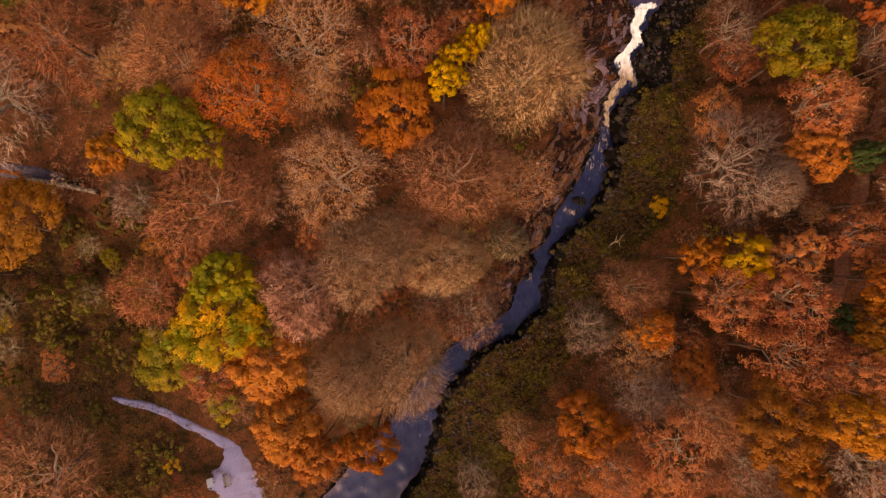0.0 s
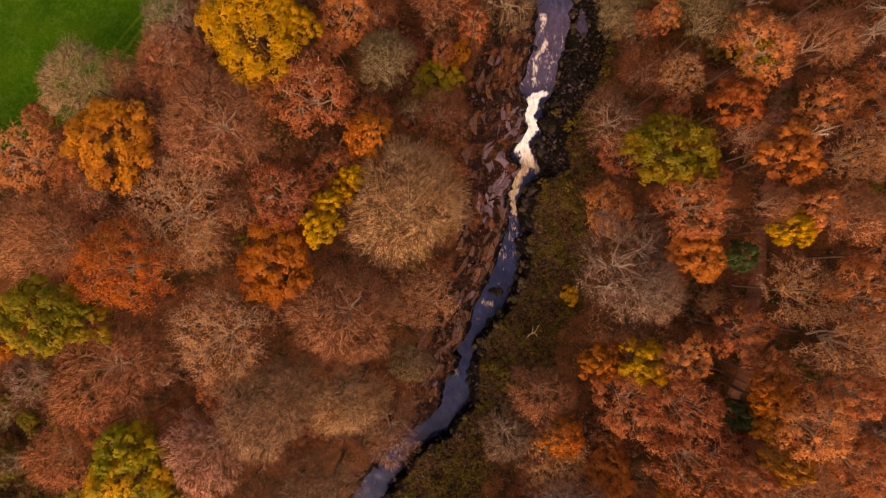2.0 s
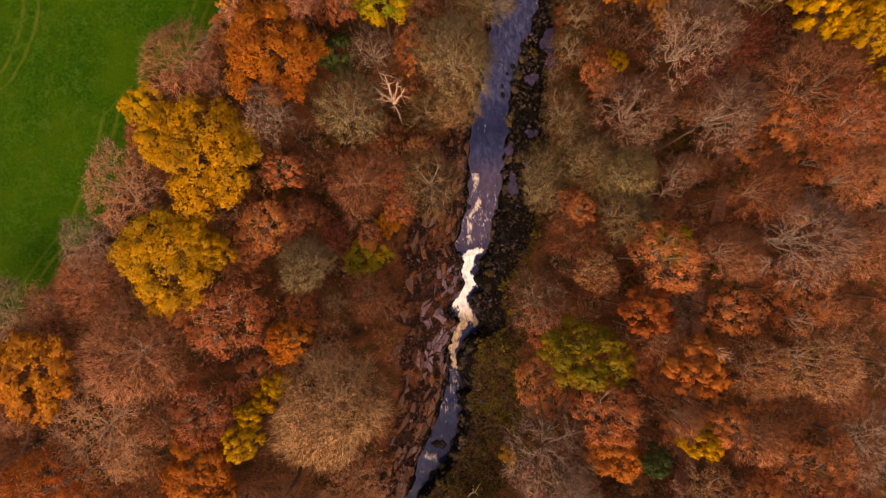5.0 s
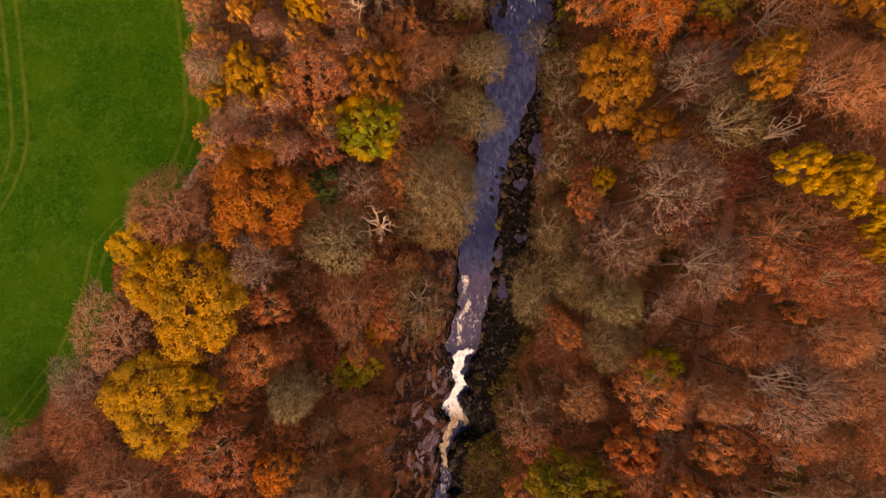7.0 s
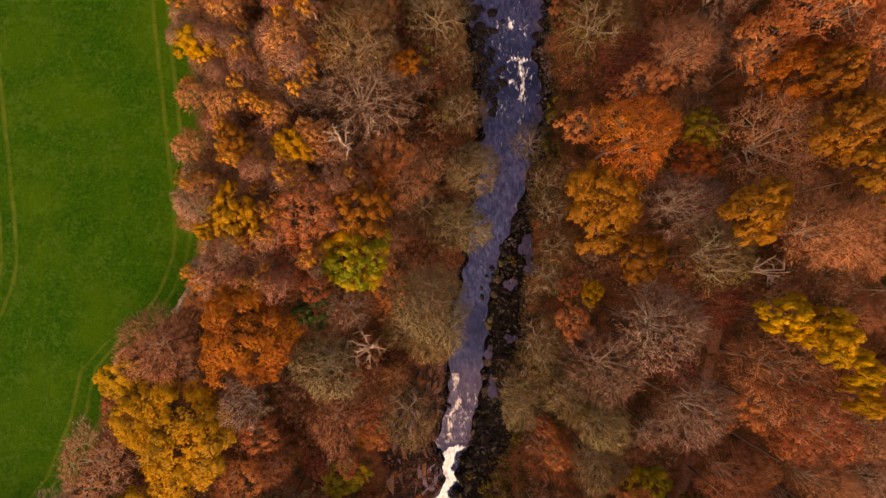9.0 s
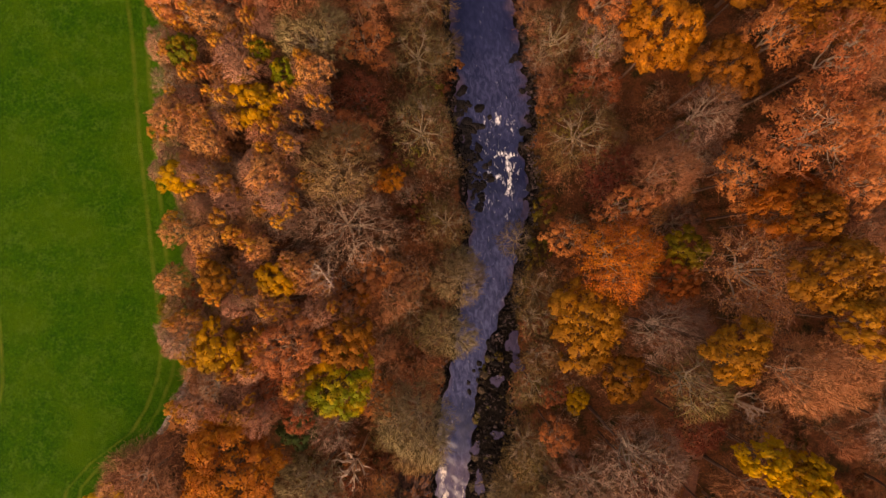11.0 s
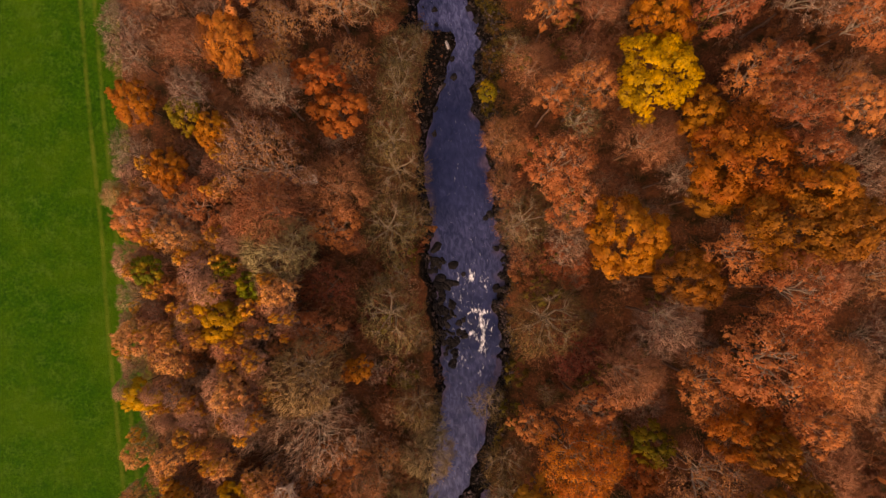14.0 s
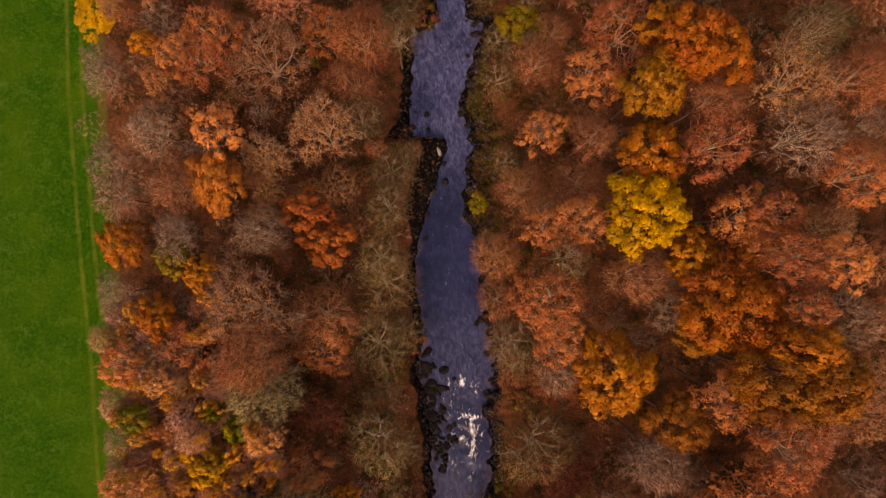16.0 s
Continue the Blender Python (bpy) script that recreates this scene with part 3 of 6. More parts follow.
def build_water():
    nx = 45
    ys = np.arange(-68, 172, 0.2)
    u = np.linspace(0, 1, nx)
    L, R = river_left(ys) - 0.6, river_right(ys) + 0.6
    X = L[:, None] + (R - L)[:, None] * u[None, :]
    Y = np.repeat(ys[:, None], nx, 1)
    x, y = X.ravel(), Y.ravel()
    uu = np.tile(u, len(ys))
    mid = 1 - np.abs(uu - 0.5) * 2
    s = swirl(x, y, 1.3)
    foam = 0.30 * smooth(8, 12, y) * (1 - smooth(15, 21, y)) * smooth(0.0, 0.35, mid)
    foam = foam + 0.24 * smooth(34, 35, y) * (1 - smooth(41, 44, y)) + 0.20 * smooth(77, 80, y) * (1 - smooth(90, 94, y)) * smooth(0.2, 0.6, mid)

    torn = 0.16 * swirl(x, y, 3.3) + 0.10 * swirl(x, y, 6.7)
    # each tongue of white water: from, to, half its width, how thick it is
    for x0, y0, x1, y1, w, amount in WHITE_WATER:
        dx, dy = x1 - x0, y1 - y0
        u_ = np.clip(((x - x0) * dx + (y - y0) * dy) / (dx * dx + dy * dy + 1e-6), 0, 1)
        far_ = np.hypot(x - x0 - u_ * dx, y - y0 - u_ * dy) + torn
        foam = np.maximum(foam, amount * np.exp(-(np.maximum(far_, 0) / (1.05 * w)) ** 2))
    foam = np.clip(foam + 0.10 * s * (foam > 0.08), 0, 2.0)
    z = water_level(y) + 0.05 * s + np.minimum(foam, 1) * (0.10 + 0.16 * swirl(x, y, 2.9))
    me = mesh_of("river", np.stack([x, y, z], 1), grid_faces(nx, len(ys)), WATER, True)
    set_attr(me, "foam", foam)
    set_attr(me, "tan", 1 - smooth(23.5, 27.0, y) * (1 - 0.6 * (y > 34) * (y < 50)))
    rough_water = smooth(33, 35, y) * (1 - smooth(43, 47, y))
    # strongest along both banks, where the trees' reflection is coloured in
    set_attr(me, "shallow_reflection", 0.55 * rough_water + 0.75 * (1 - 0.7 * rough_water) * (1 - smooth(0.05, 0.34, mid + 0.2 * swirl(x, y, 0.8))) * (1 - 0.6 * smooth(112, 120, y)))
    # how much painted sky reflection lightens each stretch of the river
    set_attr(me, "sky_sheen", np.clip(0.85 * smooth(114, 126, y) * (0.75 + 0.5 * swirl(x, y, 0.5)) + 0.35 * smooth(86, 92, y) * (1 - smooth(96, 104, y)) + 0.55 * smooth(50, 56, y) * (1 - smooth(74, 84, y)) + 0.45 * smooth(34, 36, y) * (1 - smooth(44, 50, y)), 0, 1))
    return tagged(new("river", me), "slate-blue river with white water over a rocky fall", "river", kind="structure")


build_water()


# ---------------------------------------------------------------- stones
def stone_mesh(name, seed, material, flat, squareness, cuts=0, fine=1):
    bm = bmesh.new()
    bmesh.ops.create_icosphere(bm, subdivisions=fine, radius=1.0)
    off = Vector((seed * 7.3, seed * 3.1, seed * 1.7))
    pick = random.Random(seed)
    planes = [(Vector((pick.uniform(-1, 1), pick.uniform(-1, 1), pick.uniform(-0.3, 0.6))).normalized(), pick.uniform(0.45, 0.8)) for _ in range(cuts)]
    for v in bm.verts:
        d = v.co.normalized()
        box = 1.0 / max(abs(d.x), abs(d.y), abs(d.z))
        r = (1 - squareness) + squareness * min(box, 1.4)
        r *= 1 + 0.25 * noise.noise(d * 1.3 + off) + 0.12 * noise.noise(d * 3.1 + off)
        p = d * r
        for n_, reach in planes:
            over = p.dot(n_) - reach
            if over > 0:
                p -= n_ * over
        v.co = Vector((p.x, p.y, p.z * flat))
    me = bpy.data.meshes.new(name)
    bm.to_mesh(me)
    bm.free()
    me.materials.append(material)
    return me


MOSSY = [stone_mesh("boulder", k + 11, STONE_MOSS, 0.55, 0.4, 5) for k in range(6)]
WET = [stone_mesh("river_rock", k + 21, STONE_WET, 0.45, 0.45, 6) for k in range(7)]


def stone(name, meshes, x, y, z, sx, sy, sz, turn, label, group, tilt=0.0):
    ob = new(name, meshes[int(rng.integers(len(meshes)))])
    ob.matrix_basis = pose(x, y, z, tilt, float(rng.uniform(-6, 6)), turn) @ Matrix.Diagonal((sx, sy, sz, 1))
    return tagged(ob, label, "rock", group)


rng = np.random.default_rng(5)
# bedded rock shelf along the left bank of the gorge, split by joints into slabs
def split_cells(g, seeds, reach):
    """The polygon round each seed that lies nearer to it than to any other."""
    out = []
    for k, c in enumerate(seeds):
        d = np.hypot(*(seeds - c).T)
        near = np.argsort(d)[1:16]
        poly = [c + reach * np.array([math.cos(w), math.sin(w)]) for w in np.arange(0, 2 * math.pi, math.pi / 4)]
        for q in near:
            n_, m_ = seeds[q] - c, (seeds[q] + c) / 2
            side = [float(np.dot(p - m_, n_)) for p in poly]
            cut = []
            for a in range(len(poly)):
                b_ = (a + 1) % len(poly)
                if side[a] <= 0:
                    cut.append(poly[a])
                if side[a] * side[b_] < 0:
                    cut.append(poly[a] + (poly[b_] - poly[a]) * side[a] / (side[a] - side[b_]))
            poly = cut
            if len(poly) < 3:
                break
        out.append(np.array(poly))
    return out


def rock_slab(g, outline, height, material):
    """One slab: a broken outline, a chipped upper edge and sides that go down into the bank."""
    c = outline.mean(0)
    ring = []
    for a, b_ in zip(outline, np.roll(outline, -1, 0)):
        ring.append(a)
        if math.hypot(*(b_ - a)) > 0.7:
            ring.append((a + b_) / 2 + g.normal(0, 0.07, 2))
    ring = np.array(ring)
    slope = g.normal(0, 0.06, 2)
    base = float(land(*c))
    tx = (float(land(c[0] + 0.8, c[1])) - float(land(c[0] - 0.8, c[1]))) / 1.6
    V = []
    for shrink, drop in ((0.80, 0.0), (0.93, 0.07), (0.97, 0.6)):
        for p in ring:
            q = c + (p - c) * shrink
            V.append((q[0] - c[0], q[1] - c[1], height + 0.7 * tx * (q[0] - c[0]) + float(np.dot(slope, q - c)) - drop + g.normal(0, 0.015)))
    n = len(ring)
    V.append((0, 0, height + g.normal(0, 0.03)))
    F = [(i, (i + 1) % n, 3 * n) for i in range(n)]
    F += [(r * n + i, (r + 1) * n + i, (r + 1) * n + (i + 1) % n, r * n + (i + 1) % n) for r in (0, 1) for i in range(n)]
    ob = new("slab", mesh_of("slab", V, F, material))
    ob.location = (c[0], c[1], base)
    return ob


shelf_rock = new("rock_shelf", None)
tagged(shelf_rock, "reddish-brown bedded rock shelf with fallen leaves beside the waterfall", "rock")
seeds = []
while len(seeds) < 420:
    y = float(rng.uniform(-9, 50))
    w = float(np.interp(y, [-9, 5, 30, 50], [3, 6.5, 9.0, 3.5]))
    p = np.array([float(w * rng.uniform(0, 1) ** 1.2), y / 2.8])
    if all(math.hypot(*(p - q)) > 0.34 + 0.24 * math.sin(7.7 * len(seeds)) for q in seeds[-60:]):
        seeds.append(p)
seeds = np.array(seeds)
for cell, seed_ in zip(split_cells(rng, seeds, 0.95), seeds):
    w = float(np.interp(seed_[1] * 2.8, [-9, 5, 30, 50], [3, 6.5, 9.0, 3.5]))
    if len(cell) < 3 or rng.random() < 0.25 + 0.6 * max(0.0, seed_[0] / w - 0.4) / 0.6:
        continue
    yy = cell[:, 1] * 2.8
    xx = np.interp(yy, LEFT_Y, LEFT_X) - 0.05 - np.maximum(cell[:, 0], 0.0)
    bare = seed_[0] < 4.4 and 18 < seed_[1] * 2.8 < 34 and rng.random() < 0.7 or rng.random() < 0.05
    slab_ob = rock_slab(rng, np.column_stack([xx, yy]), float(rng.uniform(-0.14, 0.22)), STONE_BARE if bare else STONE_SLAB)
    slab_ob.parent = shelf_rock
# mossy boulders along the other bank
for _ in range(190):
    y = float(rng.uniform(-36, 60))
    w = float(np.interp(y, [-36, 0, 30, 60], [14, 9, 7, 4]))
    d = float(w * rng.uniform(0, 1) ** 2.0)
    x = float(river_right(y)) + 0.1 + d
    s = float(rng.uniform(0.2, 0.6)) * (1.2 if d < 1.2 else 0.7)
    stone("boulder", MOSSY, x, y, float(land(x, y)) - 0.05, s, s * rng.uniform(0.8, 1.5), s, float(rng.uniform(0, 360)),
          "dark boulder with moss and brown leaves", "mossy boulders on the bank")
# dark rocks at the water's edge
for _ in range(175):
    y = float(rng.uniform(-30, 146))
    right_side = rng.random() < 0.72
    out = float(abs(rng.normal(0, 0.7 if not (30 < y < 60 and right_side) else 1.8)))
    x = float(river_right(y)) + out - 0.25 if right_side else float(river_left(y)) - out * 0.6 + 0.25
    s = float(rng.uniform(0.2, 0.75))
    z = max(float(land(x, y)), float(water_level(y)) - 0.1)
    stone("river_rock", WET, x, y, z, s, s * rng.uniform(0.8, 1.5), s, float(rng.uniform(0, 360)),
          "wet dark rock at the edge of the river", "wet rocks along the river")


# broken stone along the water and on the bank, too small to count
def rubble(name, count, seed, spread, small, large, material, label):
    g = np.random.default_rng(seed)
    solid = np.array([(1, 0, 0), (-0.5, 0.87, 0), (-0.5, -0.87, 0), (0.35, 0.2, 0.8), (-0.3, 0.1, 0.75), (0, -0.4, 0.7)], float)
    sides = np.array([(0, 1, 3), (1, 4, 3), (1, 2, 4), (2, 5, 4), (2, 0, 5), (0, 3, 5), (3, 4, 5)])
    y = g.uniform(-36, 146, count)
    right_side = g.random(count) < 0.75
    d = np.abs(g.normal(0, 1, count)) * spread(y) * np.where(right_side, 1, 0.35)
    x = np.where(right_side, river_right(y) + d, river_left(y) - d)
    size = g.uniform(small, large, (count, 1, 1)) * g.uniform(0.6, 1.3, (count, 1, 3))
    turn = g.uniform(0, 6.28, count)
    c, s = np.cos(turn)[:, None], np.sin(turn)[:, None]
    shape = (solid[None] + g.normal(0, 0.16, (count, 6, 3))) * size
    V = np.stack([shape[:, :, 0] * c - shape[:, :, 1] * s + x[:, None], shape[:, :, 0] * s + shape[:, :, 1] * c + y[:, None],
                  shape[:, :, 2] + np.maximum(land(x, y), water_level(y) - 0.05)[:, None] - 0.02], 2).reshape(-1, 3)
    F = (np.arange(count)[:, None, None] * 6 + sides[None]).reshape(-1, 3)
    return tagged(new(name, mesh_of(name, V, F, material)), label, "stones", kind="stuff")


def broad(y):
    return np.interp(y, [-36, 0, 24, 34, 58, 66, 110, 118, 140], [5.0, 4.0, 3.2, 3.5, 2.6, 0.9, 0.9, 2.2, 1.5])


rubble("bank_stones", 5200, 61, broad, 0.08, 0.34, STONE_LOOSE, "dark wet stones strewn along the river bank")


def rocks_in_river(cx, cy, rx, ry, count, small, large):
    for _ in range(count):
        x, y = cx + float(rng.normal(0, rx)), cy + float(rng.normal(0, ry))
        if not river_left(y) - 0.5 < x < river_right(y) + 0.5:
            continue
        s = float(rng.uniform(small, large))
        stone("river_rock", WET, x, y, float(water_level(y)) + 0.16, s, s * rng.uniform(0.8, 1.4), s, float(rng.uniform(0, 360)),
              "dark rock standing out of the river", "rocks in the river")


rocks_in_river(39.4, 88.0, 0.8, 3.5, 46, 0.3, 0.85)
rocks_in_river(40.0, 92.5, 1.0, 1.8, 16, 0.25, 0.7)
rocks_in_river(40.2, 83.5, 1.0, 2.0, 34, 0.25, 0.6)
rocks_in_river(44.6, 122.0, 0.9, 2.6, 14, 0.3, 0.7)
rocks_in_river(53.5, 139.5, 1.2, 2.0, 12, 0.2, 0.7)
rocks_in_river(48.9, 90.0, 0.4, 5.0, 16, 0.2, 0.6)
rocks_in_river(36.5, 53.0, 0.7, 4.0, 16, 0.25, 0.6)
rocks_in_river(30.2, 31.5, 0.8, 0.8, 10, 0.3, 0.7)
# single rocks that break the surface
for x, y, s in ((40.2, 96.0, 0.75), (39.2, 92.8, 0.4), (40.3, 93.3, 0.45), (42.3, 93.1, 0.8), (43.4, 91.8, 0.4), (40.4, 90.6, 0.7), (41.3, 87.9, 0.75), (47.9, 89.0, 0.85), (41.8, 85.0, 0.45),
                (41.3, 82.8, 0.5), (44.7, 129.4, 0.5), (44.7, 127.2, 0.4), (43.2, 130.0, 0.2), (42.6, 128.0, 0.5), (42.3, 112.0, 0.5), (42.0, 115.0, 0.35), (18.7, 6.8, 0.75), (19.6, 6.7, 0.55),
                (17.8, 2.5, 0.6), (18.3, 3.0, 0.4), (23.3, 13.2, 0.5), (22.7, 9.2, 0.6)):
    stone("river_rock", WET, x, y, float(water_level(y)) + 0.14, 1.15 * s, 1.15 * s * float(rng.uniform(0.8, 1.25)), s, float(rng.uniform(0, 360)),
          "dark rock standing out of the river", "rocks in the river")


# a pale block on the rocks of the island
stone("pale_rock", [stone_mesh("pale_rock", 57, STONE_PALE, 0.7, 0.5, 6)], 45.8, 123.7, float(land(45.8, 123.7)) + 0.1, 0.3, 0.75, 0.35, 12,
      "pale angular rock on the dark mossy island", "")


# ---------------------------------------------------------------- trees
def unit(v):
    return v / np.maximum(np.linalg.norm(v, axis=-1, keepdims=True), 1e-6)


def cards(g, c, n, size):
    """Small pointed leaf sprays at c, facing n."""
    k = len(c)
    a = unit(np.cross(n, g.normal(size=(k, 3))))
    b = np.cross(n, a)
    s = size * g.uniform(0.65, 1.4, (k, 1))
    w = g.uniform(0.5, 0.8, (k, 1))
    V = np.stack([c + a * s, c - a * s * 0.55 + b * s * w, c - a * s * 0.55 - b * s * w], 1).reshape(-1, 3)
    return V, np.arange(3 * k).reshape(-1, 3)


def leaf_mesh(name, V, F, soft, material):
    """A mesh of leaves that are shaded with their clump: soft is a direction for each leaf."""
    me = mesh_of(name, V, F, material, True)
    me.normals_split_custom_set_from_vertices(np.repeat(unit(soft), 3, 0).tolist())
    return me


def boughs(g, roots, ends, radius):
    """Tapering three-sided branches, each with a bend in it."""
    d = ends - roots
    q = np.linalg.norm(d, axis=1)[:, None]
    a = unit(np.cross(d, g.normal(size=d.shape)))
    b = unit(np.cross(d, a))
    mid = roots + d * 0.55 + (a * g.normal(0, 0.09, q.shape) + b * g.normal(0, 0.09, q.shape)) * q
    ring = [a, -0.5 * a + 0.87 * b, -0.5 * a - 0.87 * b]
    V = np.stack([roots + w * radius for w in ring] + [mid + w * radius * 0.66 for w in ring] + [ends], 1).reshape(-1, 3)
    i = np.arange(len(d))[:, None] * 7
    F = np.concatenate([i + f for f in ([0, 1, 4], [0, 4, 3], [1, 2, 5], [1, 5, 4], [2, 0, 3], [2, 3, 5], [3, 4, 6], [4, 5, 6], [5, 3, 6])])
    return V, F


def tube(points, radii, sides):
    points = np.asarray(points, float)
    V, F = [], []
    for k, (p, r) in enumerate(zip(points, radii)):
        d = unit(points[min(k + 1, len(points) - 1)] - points[max(k - 1, 0)])
        a = unit(np.cross(d, [0.31, 0.95, 0.05] if abs(d[2]) > 0.6 else [0.05, 0.1, 1.0]))
        b = np.cross(d, a)
        for s in range(sides):
            w = 2 * math.pi * s / sides
            V.append(p + r * (a * math.cos(w) + b * math.sin(w)))
    for k in range(len(points) - 1):
        for s in range(sides):
            i, j = k * sides + s, k * sides + (s + 1) % sides
            F.append((i, j, j + sides, i + sides))
    return np.array(V), F


def joined(pieces):
    V, F, n = [], [], 0
    for v, f in pieces:
        V.append(v)
        F += [[int(i) + n for i in q] for q in (f.tolist() if isinstance(f, np.ndarray) else f)]
        n += len(v)
    return np.concatenate(V), F


def lobed_crown(g, R, H, lobes, subs, leaves, size, full=1.0):
    """A dense crown: lobes round a dome with an uneven rim, each of small clumps of leaves, with gaps between."""
    zc = H - 0.86 * R
    k = np.arange(lobes)
    ct = 1 - 1.18 * (k + 0.5) / lobes
    st = np.sqrt(np.maximum(0, 1 - ct * ct))
    ph = k * 2.39996 + g.uniform(-0.35, 0.35, lobes)
    rim = 1 + 0.11 * np.sin(2 * ph + g.uniform(0, 6)) + 0.10 * np.sin(3 * ph + g.uniform(0, 6)) + 0.05 * np.sin(5 * ph + g.uniform(0, 6))
    grow = g.uniform(0.82, 1.10, lobes) * (1 + (rim - 1) * st)
    c = np.stack([0.76 * R * st * np.cos(ph) * grow, 0.76 * R * st * np.sin(ph) * grow, zc + 0.58 * R * ct * g.uniform(0.74, 1.14, lobes)], 1)
    rl = full * R * g.uniform(0.17, 0.29, lobes) * (40 / max(lobes, 14)) ** 0.38
    c2 = np.repeat(c, subs, 0)
    out = unit(c2 - np.array([0, 0, zc - 0.3 * R]))
    d = unit(g.normal(size=(lobes * subs, 3)) + 0.8 * out + np.array([0, 0, 0.6]))
    s = c2 + d * np.repeat(rl, subs)[:, None] * g.uniform(0.66, 1.0, (lobes * subs, 1)) * np.array([1, 1, 0.9])
    s2, d2 = np.repeat(s, leaves, 0), np.repeat(d, leaves, 0)
    e = unit(g.normal(size=s2.shape) + 0.7 * d2)
    pos = s2 + e * R * 0.094 * g.uniform(0.4, 1.2, (len(s2), 1))
    nor = unit(e + 0.5 * d2 + 0.45 * g.normal(size=s2.shape) + np.array([0, 0, 0.3]))
    soft = unit(0.7 * e + 0.9 * d2 + 0.3 * nor)
    return cards(g, pos, nor, size) + (soft,)


def slivers(g, p, d, length, radius):
    """The finest twigs, a centimetre or two thick at the root."""
    k = len(p)
    a = unit(np.cross(d, g.normal(size=(k, 3))))
    r = radius[:, None]
    sag = g.normal(0, 0.10, (k, 3)) * length[:, None]
    V = np.stack([p + a * r, p - a * r, p + d * length[:, None] + sag], 1).reshape(-1, 3)
    return V, np.arange(3 * k).reshape(-1, 3)


def dome(g, R, H, count, deep, depth=0.75):
    """Points spread over a domed crown, at a depth below its skin."""
    k = np.arange(count)
    rho = np.sqrt((k + 0.5) / count) * g.uniform(0.94, 1.06, count)
    rho = np.minimum(rho, 1.0)
    ph = k * 2.39996 + g.normal(0, 0.25, count)
    wave = 1 + 0.10 * np.sin(3 * ph + g.uniform(0, 6)) + 0.07 * np.sin(5 * ph + g.uniform(0, 6))
    skin = deep * g.uniform(0.88, 1.06, count)
    zc = H - depth * R
    z = zc + depth * R * np.sqrt(np.maximum(0, 1 - rho ** 2)) * skin * (1 + 0.09 * np.sin(4 * rho * np.cos(ph) + 1) * np.sin(4 * rho * np.sin(ph)))
    z = z - 0.16 * R * (rho > 0.9)
    return np.stack([R * rho * wave * skin * np.cos(ph), R * rho * wave * skin * np.sin(ph), z], 1)


def nearest(points, nodes):
    d = ((points[:, None, :] - nodes[None, :, :]) ** 2).sum(2)
    return nodes[d.argmin(1)]


def branching(g, R, H, limbs, branches, twigs, twiglets, thick, wander=0.5, loose=0.028, uneven=0.0, fat=1.0, reach=1.0):
    """Limbs from the fork, branches out to a dome, twigs to its skin and twiglets on those."""
    zf = max(0.28 * H, H - 1.35 * R)
    wood, nodes = [], []
    tops = dome(g, R * 0.62, H - 0.28 * R, limbs, 0.95, 0.55)
    tops = tops + g.normal(0, uneven * R, tops.shape)
    for end in tops:
        start = np.array([0, 0, zf * g.uniform(0.8, 1.15)])
        flat = np.array([end[0], end[1], 0.0])
        bend = start + (end - start) * 0.5 + flat * 0.18 - np.array([0, 0, 0.06 * R])
        t = np.linspace(0, 1, 5)[:, None]
        line = (1 - t) ** 2 * start + 2 * t * (1 - t) * bend + t * t * end
        line[1:-1] += g.normal(0, 0.02 * R, (3, 3))
        wood.append(tube(line, np.linspace(0.030, 0.010, 5) * R * thick, 4))
        nodes += [line[2], (line[2] + line[3]) / 2, line[3], (line[3] + line[4]) / 2, line[4]]
    nodes = np.array(nodes)
    ends = dome(g, R * 0.84, H - 0.13 * R, branches, 0.96, 0.68)
    ends = ends + g.normal(0, uneven * R, ends.shape)
    roots = nearest(ends + np.array([0, 0, -0.15 * R]), nodes)
    d = ends - roots
    wood.append(boughs(g, roots, ends, 0.0105 * R * thick))
    nodes = np.concatenate([roots + d * u for u in (0.4, 0.6, 0.8, 0.95)])
    ends = dome(g, R, H, twigs, 0.95)
    roots = nearest(ends + np.array([0, 0, -0.06 * R]), nodes)
    d = ends - roots
    q = np.linalg.norm(d, axis=1)
    d = unit(d)
    fine = [slivers(g, roots, d, q, np.full(len(d), 0.0046 * R * thick + 0.004))]
    per = np.full(len(roots), int(twiglets)) + (g.random(len(roots)) < twiglets % 1)
    p2, d2, q2 = np.repeat(roots, per, 0), np.repeat(d, per, 0), np.repeat(q, per)
    p2 = p2 + d2 * (q2 * g.uniform(0.25, 1.0, len(q2)))[:, None]
    out = unit(p2 - np.array([0, 0, H - 1.1 * R]))
    d2 = unit(0.45 * d2 + 0.55 * out + g.normal(0, wander, d2.shape))
    p2 = p2 + g.normal(0, loose * R, p2.shape)
    fine.append(slivers(g, p2, d2, reach * R * g.uniform(0.07, 0.18, len(p2)) + 0.12, np.full(len(p2), (0.0015 * R + 0.0145) * fat)))
    return wood, fine, (roots, d, q)


def twig_mesh(g, pieces, below, material):
    """A crown of twigs, each lit as a part of the rounded whole."""
    V, F = joined(pieces)
    me = mesh_of("crown", V, F, material, True)
    me.normals_split_custom_set_from_vertices(unit(unit(V - np.array([0, 0, below])) + g.normal(0, 0.28, V.shape)).tolist())
    return me


def trunk_tube(g, R, H, top):
    z = np.array([-0.5 * H, 0.0, 0.3 * top, 0.65 * top, top])
    sway = np.cumsum(g.normal(0, 0.02 * R, (5, 2)), 0)
    line = np.column_stack([sway - sway[-1], z])
    return tube(line, np.array([0.052, 0.046, 0.040, 0.034, 0.026]) * R, 8)


